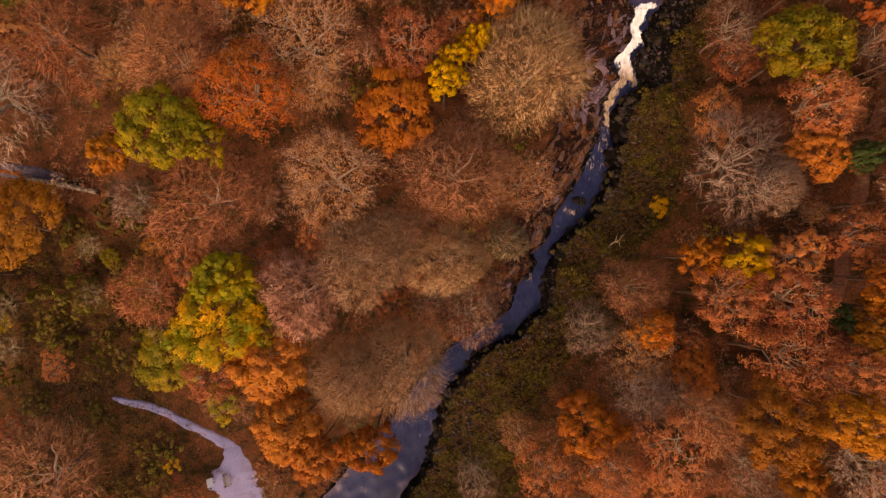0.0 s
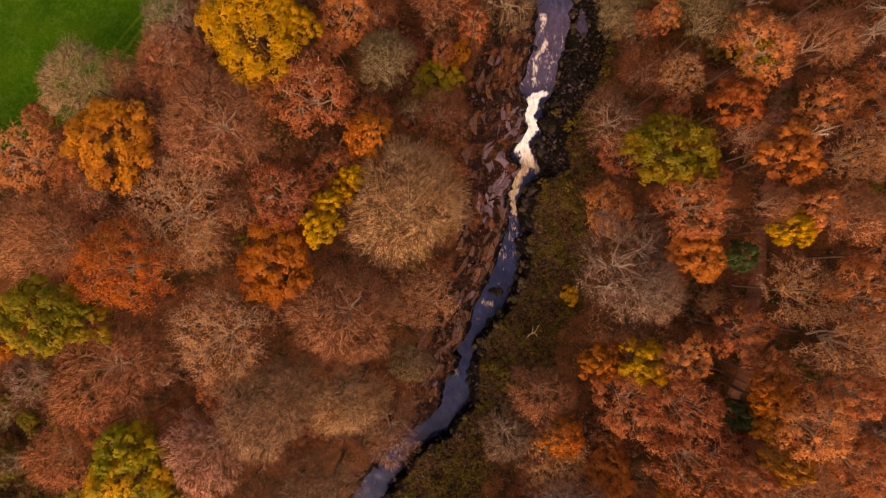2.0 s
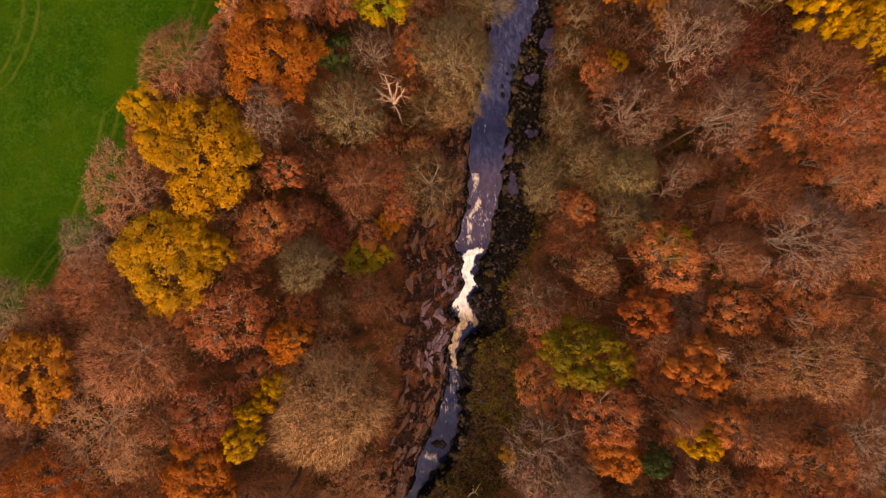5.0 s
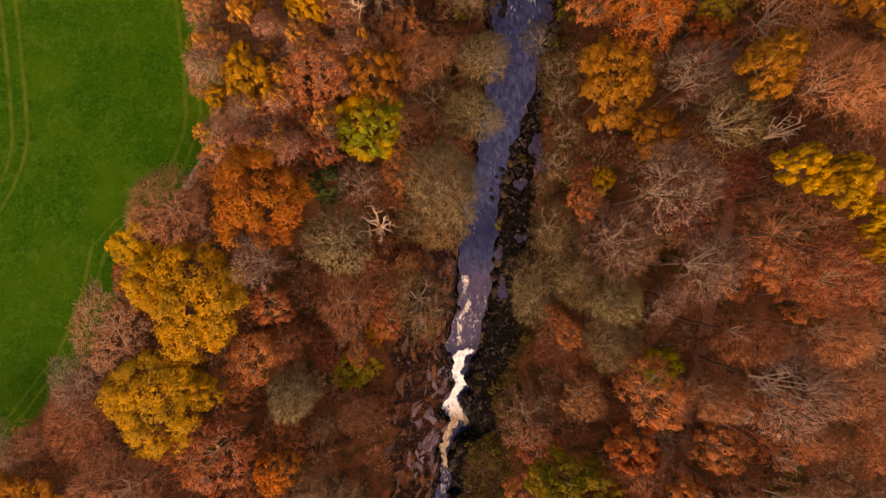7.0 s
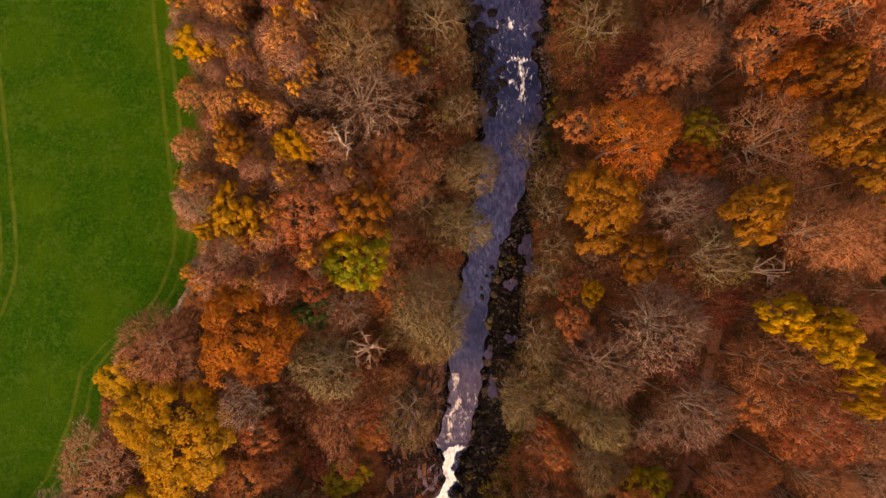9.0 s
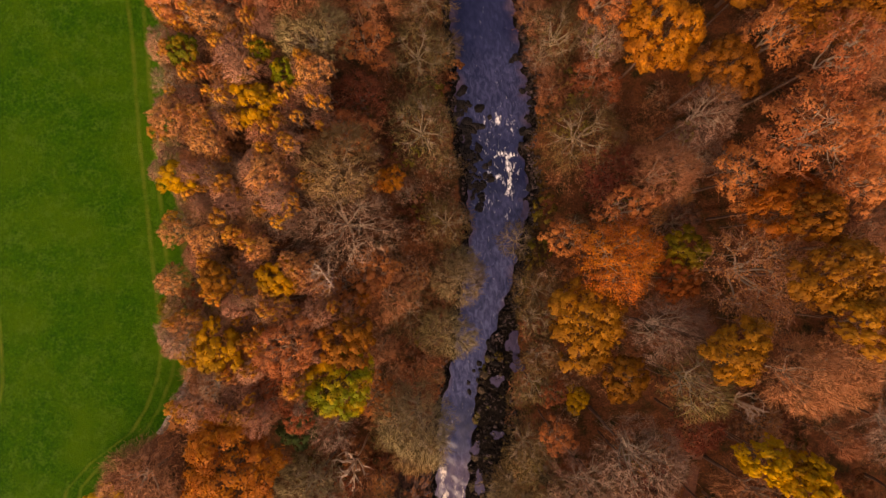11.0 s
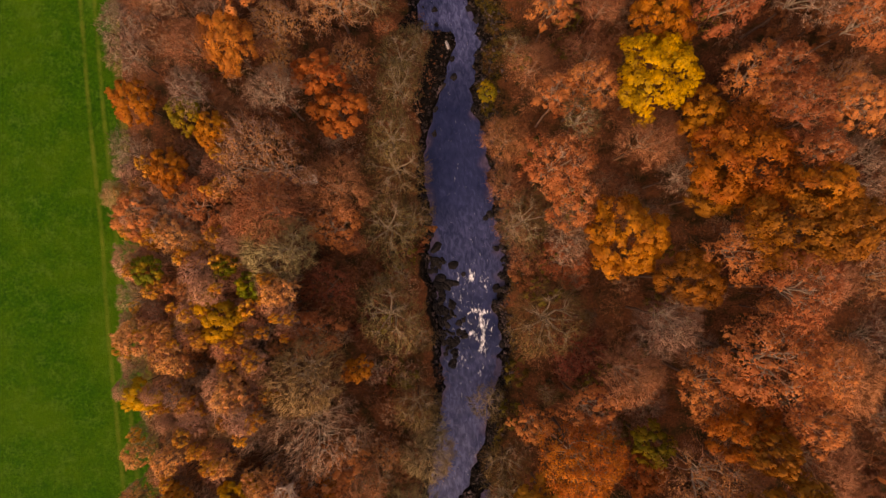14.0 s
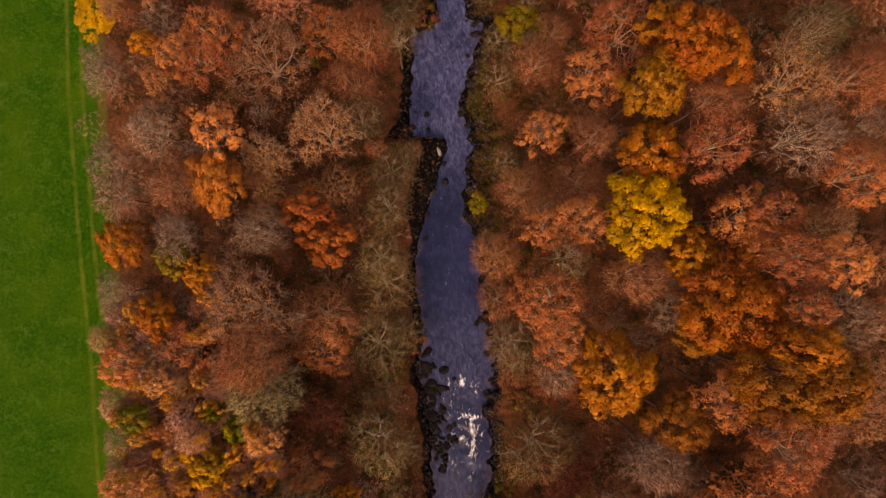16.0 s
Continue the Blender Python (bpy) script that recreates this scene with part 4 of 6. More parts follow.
CLASSES = {"t": (1.2, 5.0), "s": (2.2, 8.0), "m": (3.7, 13.0), "l": (5.4, 16.0)}
NAMES = {"O": "oak_tree", "Y": "oak_tree", "G": "oak_tree", "A": "oak_tree", "R": "beech_tree", "T": "ash_tree", "S": "birch_tree", "D": "shrub",
         "V": "holly_tree", "X": "oak_tree", "F": "beech_tree", "Q": "oak_tree", "H": "birch_tree", "U": "bush", "B": "bare_tree", "K": "bare_birch_tree", "W": "bare_ash_tree", "M": "alder_tree", "L": "alder_tree", "E": "beech_tree", "N": "dead_tree", "P": "bare_lime_tree"}
LABELS = {
    "O": "broadleaf tree with a dense burnt-orange autumn crown", "Y": "broadleaf tree with a dense golden-yellow crown",
    "G": "broadleaf tree turning from olive green to yellow", "A": "broadleaf tree with an amber and brown crown",
    "F": "spreading tree with a soft flame-orange crown", "R": "woodland tree with fine russet-pink autumn leaves", "T": "half-bare tree with thin tan leaves and branches showing",
    "S": "slender young tree with peach-orange leaves", "X": "broadleaf tree with a dense burnt-red and orange crown", "Q": "broadleaf tree with mixed green, yellow and orange leaves", "H": "slim young tree with a small honey-gold top", "D": "low dark red shrub under the trees", "V": "dark evergreen tree among the bare trees",
    "U": "low olive-brown bush on the woodland floor", "B": "leafless tree with a rounded crown of brown twigs",
    "W": "leafless tree with pale grey branches and twigs", "M": "leafless riverside tree with olive lichen-covered twigs",
    "L": "leafless tree with a round dome of pale lichen-grey twigs",
    "K": "leafless birch with a soft pinkish-brown crown of twigs",
    "N": "dead tree with bleached bare limbs", "P": "leafless tree with a wide soft dome of pale tan twigs",
    "E": "low tree with dark crimson-brown leaves"}
PROTOS = {}


def prototype(kind, size, variant):
    key = (kind, size, variant)
    if key in PROTOS:
        return PROTOS[key]
    R, H = CLASSES[size]
    g = np.random.default_rng(sum(ord(c) for c in kind + size) * 13 + variant * 101)
    many = {"t": 80, "s": 125, "m": 250, "l": 350}[size]
    parts = []
    pale = False
    bark = BARK_PALE if kind == "N" else BARK
    if kind in "OYGAVDUQHX":
        low = kind in "DU"
        H = H * (0.42 if low else 1)
        n = {"t": 9, "s": 20, "m": 36, "l": 52}[size]
        if low:
            V, F, soft = lobed_crown(g, R, H, 8, 8, 12, 0.19)
        else:
            V, F, soft = lobed_crown(g, R, H, n, 9 if size == "t" else 13, 13 if size == "t" else 17, {"t": 0.12, "s": 0.135, "m": 0.150, "l": 0.168}[size])
        parts.append(("crown", leaf_mesh("crown", V, F, soft, LEAF[kind])))
        wood = [] if low else branching(g, R * 0.8, H * 0.9, 5, 10, 20, 1, 1.2)[0]
    elif kind == "R":
        pale = True
        n = {"t": 9, "s": 17, "m": 28, "l": 38}[size]
        V, F, soft = lobed_crown(g, R, H, n, 11, 11, {"t": 0.10, "s": 0.115, "m": 0.125, "l": 0.14}[size], 0.86)
        parts.append(("crown", leaf_mesh("crown", V, F, soft, LEAF[kind])))
        wood, fine, tw = branching(g, R * 0.98, H * 0.99, 7, 70, many, 1, 0.9)
        V, F = joined(fine)
        parts.append(("twig_spray", mesh_of("twig_spray", V, F, TWIG["B"])))
    elif kind in "TSEF":
        pale = kind in "TF"
        wood, fine, (p, d, q) = branching(g, R * 0.97, H * 0.98, 8, 60, many, 4 if kind == "T" else 2, 0.95)
        V, F = joined(fine)
        parts.append(("twig_spray", mesh_of("twig_spray", V, F, TWIG["W" if kind == "T" else "R"])))
        k = {"T": 13, "F": 30}.get(kind, 17)
        pp, dd, qq = np.repeat(p, k, 0), np.repeat(d, k, 0), np.repeat(q, k)
        pos = pp + dd * (qq * g.uniform(0.55, 1.15, len(qq)))[:, None] + g.normal(0, 0.042 * R, pp.shape)
        nor = unit(g.normal(size=pos.shape) + dd * 0.6 + np.array([0, 0, 0.6]))
        V, F = cards(g, pos, nor, {"T": 0.85, "F": 0.85}.get(kind, 1.0) * {"t": 0.075, "s": 0.101, "m": 0.110, "l": 0.119}[size])
        soft = unit(unit(pos - (pp + dd * qq[:, None] * 0.5)) + dd * 0.6 + 0.35 * nor)
        parts.append(("crown", leaf_mesh("crown", V, F, soft, LEAF[kind])))
    elif kind == "N":
        wood, fine, tw = branching(g, R, H, 7, 34, 70, 1, 2.0, 0.5, 0.028, 0.2)
        wood = wood + fine[:1]
    else:
        wood, fine, tw = branching(g, R, H, 9, 60 if kind in "BP" else 120, int(many * 1.6), {"B": 18, "K": 17, "P": 30, "W": 8, "M": 7, "L": 15}[kind], {"B": 0.75, "K": 0.6, "P": 0.5, "W": 0.9, "M": 1.1, "L": 1.05}[kind], {"P": 0.5, "B": 0.55, "K": 0.5}.get(kind, 0.65), {"P": 0.06, "B": 0.06}.get(kind, 0.04), 0.02, {"P": 0.62, "B": 0.66, "W": 0.85}.get(kind, 0.9), {"P": 0.6, "B": 0.75, "K": 0.8}.get(kind, 1.0))
        boughs_apart = kind in "MWL"
        parts.append(("crown", twig_mesh(g, fine if boughs_apart else fine + wood[-1:], H - 1.25 * R, TWIG[kind])))
        wood, pale = wood if boughs_apart else wood[:-1], True
    stem = trunk_tube(g, R, H, 0.42 * H)
    V, F = joined([stem] + wood)
    me = mesh_of("trunk", V, F, bark)
    if pale:
        me.materials.append(BARK_LIMB)
        me.polygons.foreach_set("material_index", [0] * len(stem[1]) + [1] * (len(F) - len(stem[1])))
    parts.append(("trunk", me))
    PROTOS[key] = (R, H, parts)
    return PROTOS[key]


def plant(kind, x, y, top, r, label=""):
    """A tree of a kind at x, y whose crown of radius r reaches up to top."""
    size = "t" if r < 1.0 else "s" if r < 2.9 else "m" if r < 4.6 else "l"
    variant = int(rng.integers(3 if kind in "RBWO" else 2))
    R, H, parts = prototype(kind, size, variant)
    z = float(land(x, y))
    tall = max(top - z, (0.9 if kind in "DU" else 1.5) * r, 1.2)
    tree = new(NAMES[kind], None)
    tree.empty_display_size = 0.5
    s = r / R * 1.07
    up = max(tall / (1.5 * H), min(tall / H, 1.2 * s))
    tree.matrix_basis = pose(x, y, z, 0, 0, float(rng.uniform(0, 360)))
    oval = float(rng.uniform(0.9, 1.11))
    for name, me in parts:
        ob = new(name, me)
        ob.parent = tree
        ob.matrix_basis = Matrix.Translation((0, 0, tall - H * up)) @ Matrix.Diagonal((s * oval, s / oval, up, 1))
        if name == "twig_spray":
            tagged(ob, kind="stuff")
    return tagged(tree, label or LABELS[kind], "shrub" if kind in "DU" else "tree", "woodland trees" if kind not in "DU" else "undergrowth")


rng = np.random.default_rng(11)
STAND = []


def tree(kind, x, y, top, r):
    STAND.append((x, y, r))
    plant(kind, x, y, top, r)


# the trees that stand out, bank by bank: kind, place, height of the crown's top, radius
tree("W", -45.3, 15.1, 17.1, 7.8)
tree("B", -39.3, 21.6, 21.7, 6.0)
tree("G", -26.9, 11.5, 23.8, 4.0)
tree("G", -23.6, 10.8, 22.0, 2.4)
tree("B", -23.4, 17.2, 19.0, 2.8)
tree("F", -19.3, 15.4, 22.5, 5.3)
tree("B", -26.4, 18.6, 22.0, 4.9)
tree("O", -32.5, 9.2, 21.7, 1.9)
tree("T", -14.1, 20.8, 18.5, 5.8)
tree("R", -3.5, 20.7, 20, 3.6)
tree("O", -4.8, 14.4, 19.6, 4.3)
tree("Y", 0.1, 17.2, 19.5, 1.9)
tree("Y", 1.2, 19.6, 18.5, 1.5)
tree("Y", 3.9, 22.3, 17.5, 1.4)
tree("Y", 2.6, 21.0, 17.8, 1.3)
tree("P", 9.0, 18.9, 18.9, 6.7)
tree("T", -11.3, 7.3, 19.9, 5.4)
tree("B", 1.2, 8.0, 19.5, 5.7)
tree("B", -24.4, 5.1, 17.2, 6.3)
tree("A", -46.7, 2.6, 14.7, 4.7)
tree("L", 7.2, 1.0, 12.3, 2.6)
tree("P", 0.4, -1.3, 18.1, 4.1)
tree("P", -8.3, -1.2, 19.5, 5.2)
tree("K", -14.8, -4.7, 19.1, 4.4)
tree("B", -32.5, -4.6, 14.1, 4.1)
tree("P", -5.2, 1.0, 18.5, 3.5)
tree("G", -22.3, -3.0, 20.1, 2.8)
tree("Q", -23.3, -7.2, 19.6, 4.9)
tree("G", -30.7, -12.3, 12.5, 3.9)
tree("G", -19.5, -8.4, 16.9, 2.4)
tree("X", -18.5, -12.5, 17.4, 3.9)
tree("X", -16.5, -19.9, 17.0, 3.9)
tree("O", -8.0, -21.5, 16.8, 2.9)
tree("X", -14.2, -22.6, 15.8, 2.9)
tree("P", -9.9, -14.1, 16.8, 4.8)
tree("P", -4.4, -13.1, 16.0, 5.5)
tree("G", -26.2, -18.3, 9.0, 2.1)
tree("B", -43.5, -25.3, 12.0, 7.2)
tree("W", 34.3, 26.3, 10.4, 4.0)
tree("R", 35.2, 22.6, 8.8, 2.7)
tree("G", 37.4, 20.8, 20.5, 4.3)
tree("R", 38.5, 15.0, 20.9, 3.8)
tree("V", 42.4, 9.4, 20.1, 1.5)
tree("W", 32.5, 9.4, 16.1, 6.1)
tree("W", 33.8, 6.2, 19.7, 2.9)
tree("X", 39.0, 10.1, 19, 2.9)
tree("R", 33.0, 15.9, 9.1, 3.4)
tree("Y", 28.5, 5.6, 1.6, 1.2)
tree("O", 28.4, -1.0, 15.4, 2.4)
tree("Y", 32.3, -1.2, 17.8, 2.5)
tree("R", 36.0, -0.7, 20.0, 2.8)
tree("R", 30.7, -5.3, 18.2, 4.1)
tree("R", 35.0, -4.9, 21.7, 3.6)
tree("R", 42.1, 1.5, 20.0, 2.8)
tree("B", 22.1, -4.6, 12.1, 3.9)
tree("W", 17.5, -9.5, 9.9, 3.4)
tree("T", 22.7, -11.5, 12.9, 4.2)
tree("X", 28.8, -14.4, 11.9, 2.9)
tree("V", 40.6, -7.4, 18.1, 1.7)
tree("A", 44.1, -7.6, 18.7, 2.3)
tree("R", 35.4, -11.2, 22.1, 4.6)
tree("R", 39.1, -11.2, 25.2, 2.3)
tree("A", 34.1, -16.9, 22.2, 4.6)
tree("O", 38.2, -16.2, 25.9, 3.0)
tree("O", 16.6, -20.0, 13.6, 3.8)
tree("W", 22.0, -16.0, 14.9, 3.1)
tree("R", 24.4, -21.6, 17.6, 4.5)
tree("B", 28.6, -18.0, 17.3, 3.6)
tree("R", 11.8, -25.5, 13.5, 3.5)
tree("W", 3.4, -24.2, 17.1, 2.4)
tree("W", 32.7, -22.8, 17.2, 3.6)
tree("O", 37.0, -24.0, 18.9, 2.3)
tree("R", 18.2, -23.5, 18.9, 2.9)
tree("R", 46.8, -26.3, 12.6, 3.2)
tree("Y", 2.4, 46.6, 24, 5.2)
tree("Y", -1.9, 49.0, 22.5, 3.0)
tree("Y", -3.7, 37.1, 23, 4.9)
tree("Y", 0.7, 37.5, 21.5, 2.0)
tree("R", 8.5, 44.9, 19.4, 2.3)
tree("L", 8.6, 34.7, 17.2, 3.1)
tree("G", 14.0, 34.7, 7, 2.6)
tree("M", 10.7, 29.9, 13.0, 1.8)
tree("O", 17.0, 38.6, 2.6, 1.7)
tree("B", -8.1, 28.4, 22.7, 5.3)
tree("R", 1.1, 30.5, 21.8, 4.2)
tree("F", 5.7, 26.6, 17.4, 2.7)
tree("P", -21.7, 34.3, 20.9, 4.0)
tree("B", -12.9, 35.8, 18.1, 3.7)
tree("W", -12.2, 39.8, 15, 3.2)
tree("O", -18.6, 27.8, 22.6, 4.4)
tree("E", -25.9, 22.3, 14.9, 2.7)
tree("M", 23.5, 42.4, 11.5, 4.0)
tree("M", 38.4, 42.4, 5.9, 4.0)
tree("L", 37.7, 40.6, 7, 3.3)
tree("M", 41.9, 46.2, 9, 3.0)
tree("M", 42.8, 42.4, 13.9, 2.9)
tree("L", 43.9, 41.6, 11, 3.8)
tree("L", 44.1, 35.0, 17.0, 3.1)
tree("R", 39.9, 36.4, 15.1, 1.6)
tree("T", 40.2, 29.4, 16.7, 2.8)
tree("R", 46.6, 29.9, 21.9, 3.7)
tree("B", 51.9, 29.6, 23.2, 3.0)
tree("W", 56.9, 30.2, 28.0, 4.5)
tree("R", 59.3, 41.2, 23.6, 2.7)
tree("R", 62.9, 37.7, 22, 2.8)
tree("R", 56.9, 39.9, 20, 1.8)
tree("X", 43.8, 24.7, 20.9, 2.6)
tree("X", 47.2, 19.0, 23.0, 2.8)
tree("R", 52.5, 23.6, 21.5, 2.8)
tree("R", 59.4, 24.5, 20.8, 4.0)
tree("T", 56.2, 18.6, 27.3, 4.0)
tree("T", 52.7, 17.9, 23.8, 3.3)
tree("B", 44.8, 14.3, 22.9, 1.9)
tree("Y", 46.6, 11.6, 22.6, 1.9)
tree("B", 50.9, 12.1, 25.1, 2.6)
tree("R", 48.8, 13.0, 24.0, 2.1)
tree("R", 55.5, 7.9, 25.5, 4.2)
tree("T", 47.8, 5.2, 21.7, 4.2)
tree("R", 51.4, 4.5, 25.9, 3.6)
tree("B", 53.1, 2.3, 29.2, 2.9)
tree("T", 48.5, 0.7, 26.7, 4.1)
tree("R", 43.3, -2.9, 22.6, 2.5)
tree("T", -12.8, 16.8, 17.1, 3.0)
tree("Y", -4.3, 53.0, 20.3, 2.3)
tree("O", 10.1, 55.6, 24.7, 4.9)
tree("B", 1.1, 56.0, 23.2, 4.0)
tree("W", 9.2, 49.5, 24.4, 2.7)
tree("L", 16.2, 50.7, 18.4, 3.9)
tree("N", 20.7, 51.6, 17.6, 2.4)
tree("W", 19.3, 56.6, 18.0, 2.8)
tree("V", 15.6, 57.0, 17.1, 2.1)
tree("L", 28.3, 55.3, 17.5, 4.6)
tree("L", 27.7, 50.8, 12.4, 3.0)
tree("R", 17.4, 66.7, 24.8, 3.2)
tree("A", 23.1, 66.6, 23, 2.7)
tree("Q", 21.2, 62.0, 22.0, 3.7)
tree("R", 14.6, 63.0, 20.3, 3.2)
tree("Y", 10.7, 67.9, 23.9, 2.5)
tree("W", 7.8, 69.1, 24.3, 1.9)
tree("B", 7.6, 65.2, 18.4, 3.0)
tree("B", 27.0, 70.1, 14.6, 3.6)
tree("L", 35.6, 70.5, 10.6, 3.4)
tree("L", 33.2, 64.0, 10.0, 3.5)
tree("M", 28.8, 67.1, 7.1, 3.6)
tree("A", 48.9, 63.7, 18.5, 4.5)
tree("A", 52.0, 57.3, 18.1, 2.5)
tree("W", 56.5, 62.3, 21.3, 4.0)
tree("A", 60.4, 60.4, 27.3, 3.0)
tree("B", 64.6, 57.8, 29.3, 3.9)
tree("M", 57.9, 56.7, 23.5, 3.9)
tree("S", 58.0, 55.4, 15, 2.0)
tree("N", 61.6, 54.4, 24.3, 1.6)
tree("Y", 60.7, 50.5, 28.2, 2.1)
tree("Y", 63.6, 48.4, 29.8, 2.1)
tree("B", 62.7, 44.5, 25.5, 5.9)
tree("W", 50.4, 50.6, 25.8, 4.5)
tree("Y", 47.9, 53.5, 9.8, 1.5)
tree("R", 44.0, 51.0, 14.9, 2.2)
tree("W", 51.7, 42.8, 26.9, 3.6)
tree("W", 46.6, 46.0, 18.2, 4.5)
tree("R", 61.5, 40.1, 29.4, 3.4)
tree("M", 42.9, 56.2, 10.0, 2.7)
tree("M", 40.8, 48.8, 10.1, 3.5)
tree("B", 55.2, 35.3, 24.9, 3.2)
tree("B", 61.2, 35.1, 28.4, 3.0)
tree("W", 50.4, 38.6, 17.5, 2.4)
tree("S", 8.5, 79.6, 24.1, 1.5)
tree("S", 11.3, 78.5, 24.0, 1.7)
tree("Y", 17.5, 73.7, 23.3, 2.1)
tree("N", 22.1, 73.4, 24.5, 1.8)
tree("W", 24.2, 78.6, 20.8, 5.9)
tree("R", 26.3, 73.2, 16.1, 2.5)
tree("O", 24.7, 70.6, 17.0, 1.2)
tree("M", 35.3, 77.4, 13.2, 3.0)
tree("F", 52.7, 70.4, 21.4, 4.8)
tree("R", 48.9, 73.4, 13.6, 2.3)
tree("M", 33.8, 88.7, 14.8, 4.3)
tree("L", 25.0, 84.3, 23.2, 4.3)
tree("R", 25.7, 88.3, 19.8, 3.0)
tree("O", 29.4, 83.1, 14.9, 1.6)
tree("L", 24.2, 97.8, 23.7, 3.9)
tree("R", 28.7, 99.7, 13.6, 3.0)
tree("E", 27.4, 93.1, 16.0, 3.2)
tree("M", 34.7, 99.2, 8.9, 4.3)
tree("B", 29.9, 104.3, 16.1, 3.9)
tree("M", 36.5, 106.8, 7.9, 4.4)
tree("S", 18.2, 83.9, 24.1, 2.2)
tree("Y", 17.8, 91.5, 23.5, 2.5)
tree("Q", 11.8, 97.3, 24.1, 1.5)
tree("Y", 9.3, 85.1, 23.6, 1.7)
tree("R", 11.4, 103.0, 24.7, 2.4)
tree("W", 13.8, 102.9, 22.6, 2.9)
tree("S", 9.6, 91.0, 24.0, 2.2)
tree("Q", 21.0, 94.4, 22.4, 1.4)
tree("Q", 19.0, 96.6, 23.1, 1.1)
tree("R", 16.7, 103.1, 22.8, 3.4)
tree("B", 24.1, 101.8, 24.9, 3.9)
tree("O", 61.1, 93.7, 21.4, 4.4)
tree("A", 66.4, 88.5, 22.4, 3.3)
tree("M", 51.4, 97.6, 14.3, 3.6)
tree("W", 55.4, 95.1, 17.6, 3.1)
tree("R", 55.4, 99.0, 20.5, 3.3)
tree("M", 52.4, 85.3, 14.8, 4.9)
tree("R", 71.2, 90.9, 24.3, 3.3)
tree("R", 73.9, 86.7, 29.1, 3.6)
tree("A", 75.8, 92.3, 28.3, 4.6)
tree("A", 70.8, 97.2, 21.5, 2.9)
tree("W", 64.1, 84.6, 21.7, 3.5)
tree("B", 59.2, 79.0, 20.0, 3.6)
tree("R", 54.6, 75.6, 18.8, 2.8)
tree("R", 55.5, 91.7, 12.1, 3.1)
tree("R", 71.6, 79.6, 28.3, 5.7)
tree("R", 67.2, 76.9, 22.8, 4.0)
tree("T", 65.2, 67.3, 24.7, 5.5)
tree("A", 69.7, 66.2, 29.6, 3.8)
tree("G", 61.1, 70.1, 17, 2.3)
tree("X", 59.9, 67.0, 17, 2.3)
tree("A", 69.2, 71.9, 28.3, 2.0)
tree("E", 55.4, 81.4, 12.4, 3.9)
tree("M", 44.3, 74.1, -0.1, 2.8)
tree("M", 45.1, 67.6, 9.2, 3.2)
tree("R", 24.2, 71.8, 17.6, 2.8)
tree("X", 30.3, 116.0, 20.7, 2.4)
tree("X", 31.6, 112.6, 17.6, 2.8)
tree("W", 26.0, 114.2, 22.4, 2.9)
tree("X", 21.7, 120.0, 22.6, 3.0)
tree("O", 11.7, 114.8, 22.6, 2.2)
tree("G", 17.1, 112.6, 23.2, 1.7)
tree("W", 18.1, 114.6, 24.1, 2.5)
tree("W", 12.0, 119.7, 22.2, 2.6)
tree("O", 14.9, 107.1, 23.8, 1.9)
tree("W", 10.6, 109.9, 21.8, 2.3)
tree("O", 19.3, 110.9, 22.4, 1.7)
tree("T", 24.1, 106.5, 25.1, 5.0)
tree("M", 38.5, 116.1, 12.9, 3.1)
tree("M", 36.8, 110.0, 13.1, 3.4)
tree("M", 37.9, 100.2, 6.6, 2.9)
tree("Y", 66.7, 110.5, 22.2, 4.4)
tree("R", 56.2, 110.5, 19.2, 2.8)
tree("R", 59.6, 110.8, 20.2, 3.0)
tree("M", 57.5, 107.0, 21.1, 2.3)
tree("R", 54.7, 102.8, 21.2, 3.9)
tree("O", 72.9, 99.8, 25.4, 5.2)
tree("O", 70.7, 105.2, 21.0, 2.7)
tree("G", 49.9, 115.5, 5.5, 1.3)
tree("B", 55.0, 116.0, 12.5, 3.1)
tree("B", 65.4, 104.1, 19.3, 3.7)
tree("W", 68.3, 99.8, 19.1, 2.8)
tree("R", 76.1, 108.9, 22.4, 3.5)
tree("R", 78.0, 103.9, 26.8, 3.2)
tree("R", 78.0, 99.4, 28.1, 2.0)
tree("R", 81.6, 103.4, 28.1, 2.6)
tree("O", 77.5, 95.4, 28.5, 3.1)
tree("Y", 10.6, 140.5, 16.1, 2.4)
tree("O", 16.6, 135.3, 22.1, 1.4)
tree("R", 21.8, 133.3, 21.9, 3.0)
tree("R", 23.3, 136.1, 21.9, 3.0)
tree("T", 27.6, 133.3, 19.0, 5.0)
tree("S", 17.5, 131.2, 22.1, 1.7)
tree("W", 11.9, 132.3, 21.4, 2.3)
tree("R", 23.5, 125.0, 24.2, 2.8)
tree("T", 26.1, 122.6, 17.8, 3.2)
tree("W", 17.1, 125.7, 23.5, 2.9)
tree("W", 11.3, 122.7, 21.4, 2.7)
tree("T", 32.9, 125.0, 18.5, 4.1)
tree("R", 33.8, 137.7, 14.6, 3.0)
tree("B", 38.7, 135.1, 18.2, 3.8)
tree("M", 36.8, 126.8, 14.5, 3.3)
tree("M", 42.4, 136.3, 15.3, 3.3)
tree("G", 58.6, 137.0, 9.0, 2.9)
tree("R", 68.2, 131.7, 17.3, 4.8)
tree("O", 72.6, 127.3, 25.2, 3.3)
tree("O", 75.1, 125.2, 25.2, 3.3)
tree("A", 69.3, 124.2, 22.6, 3.5)
tree("B", 58.9, 131.0, 12.6, 3.4)
tree("R", 64.2, 127.2, 17.3, 3.5)
tree("R", 57.8, 121.9, 15.6, 2.6)
tree("B", 62.7, 119.9, 18.3, 2.5)
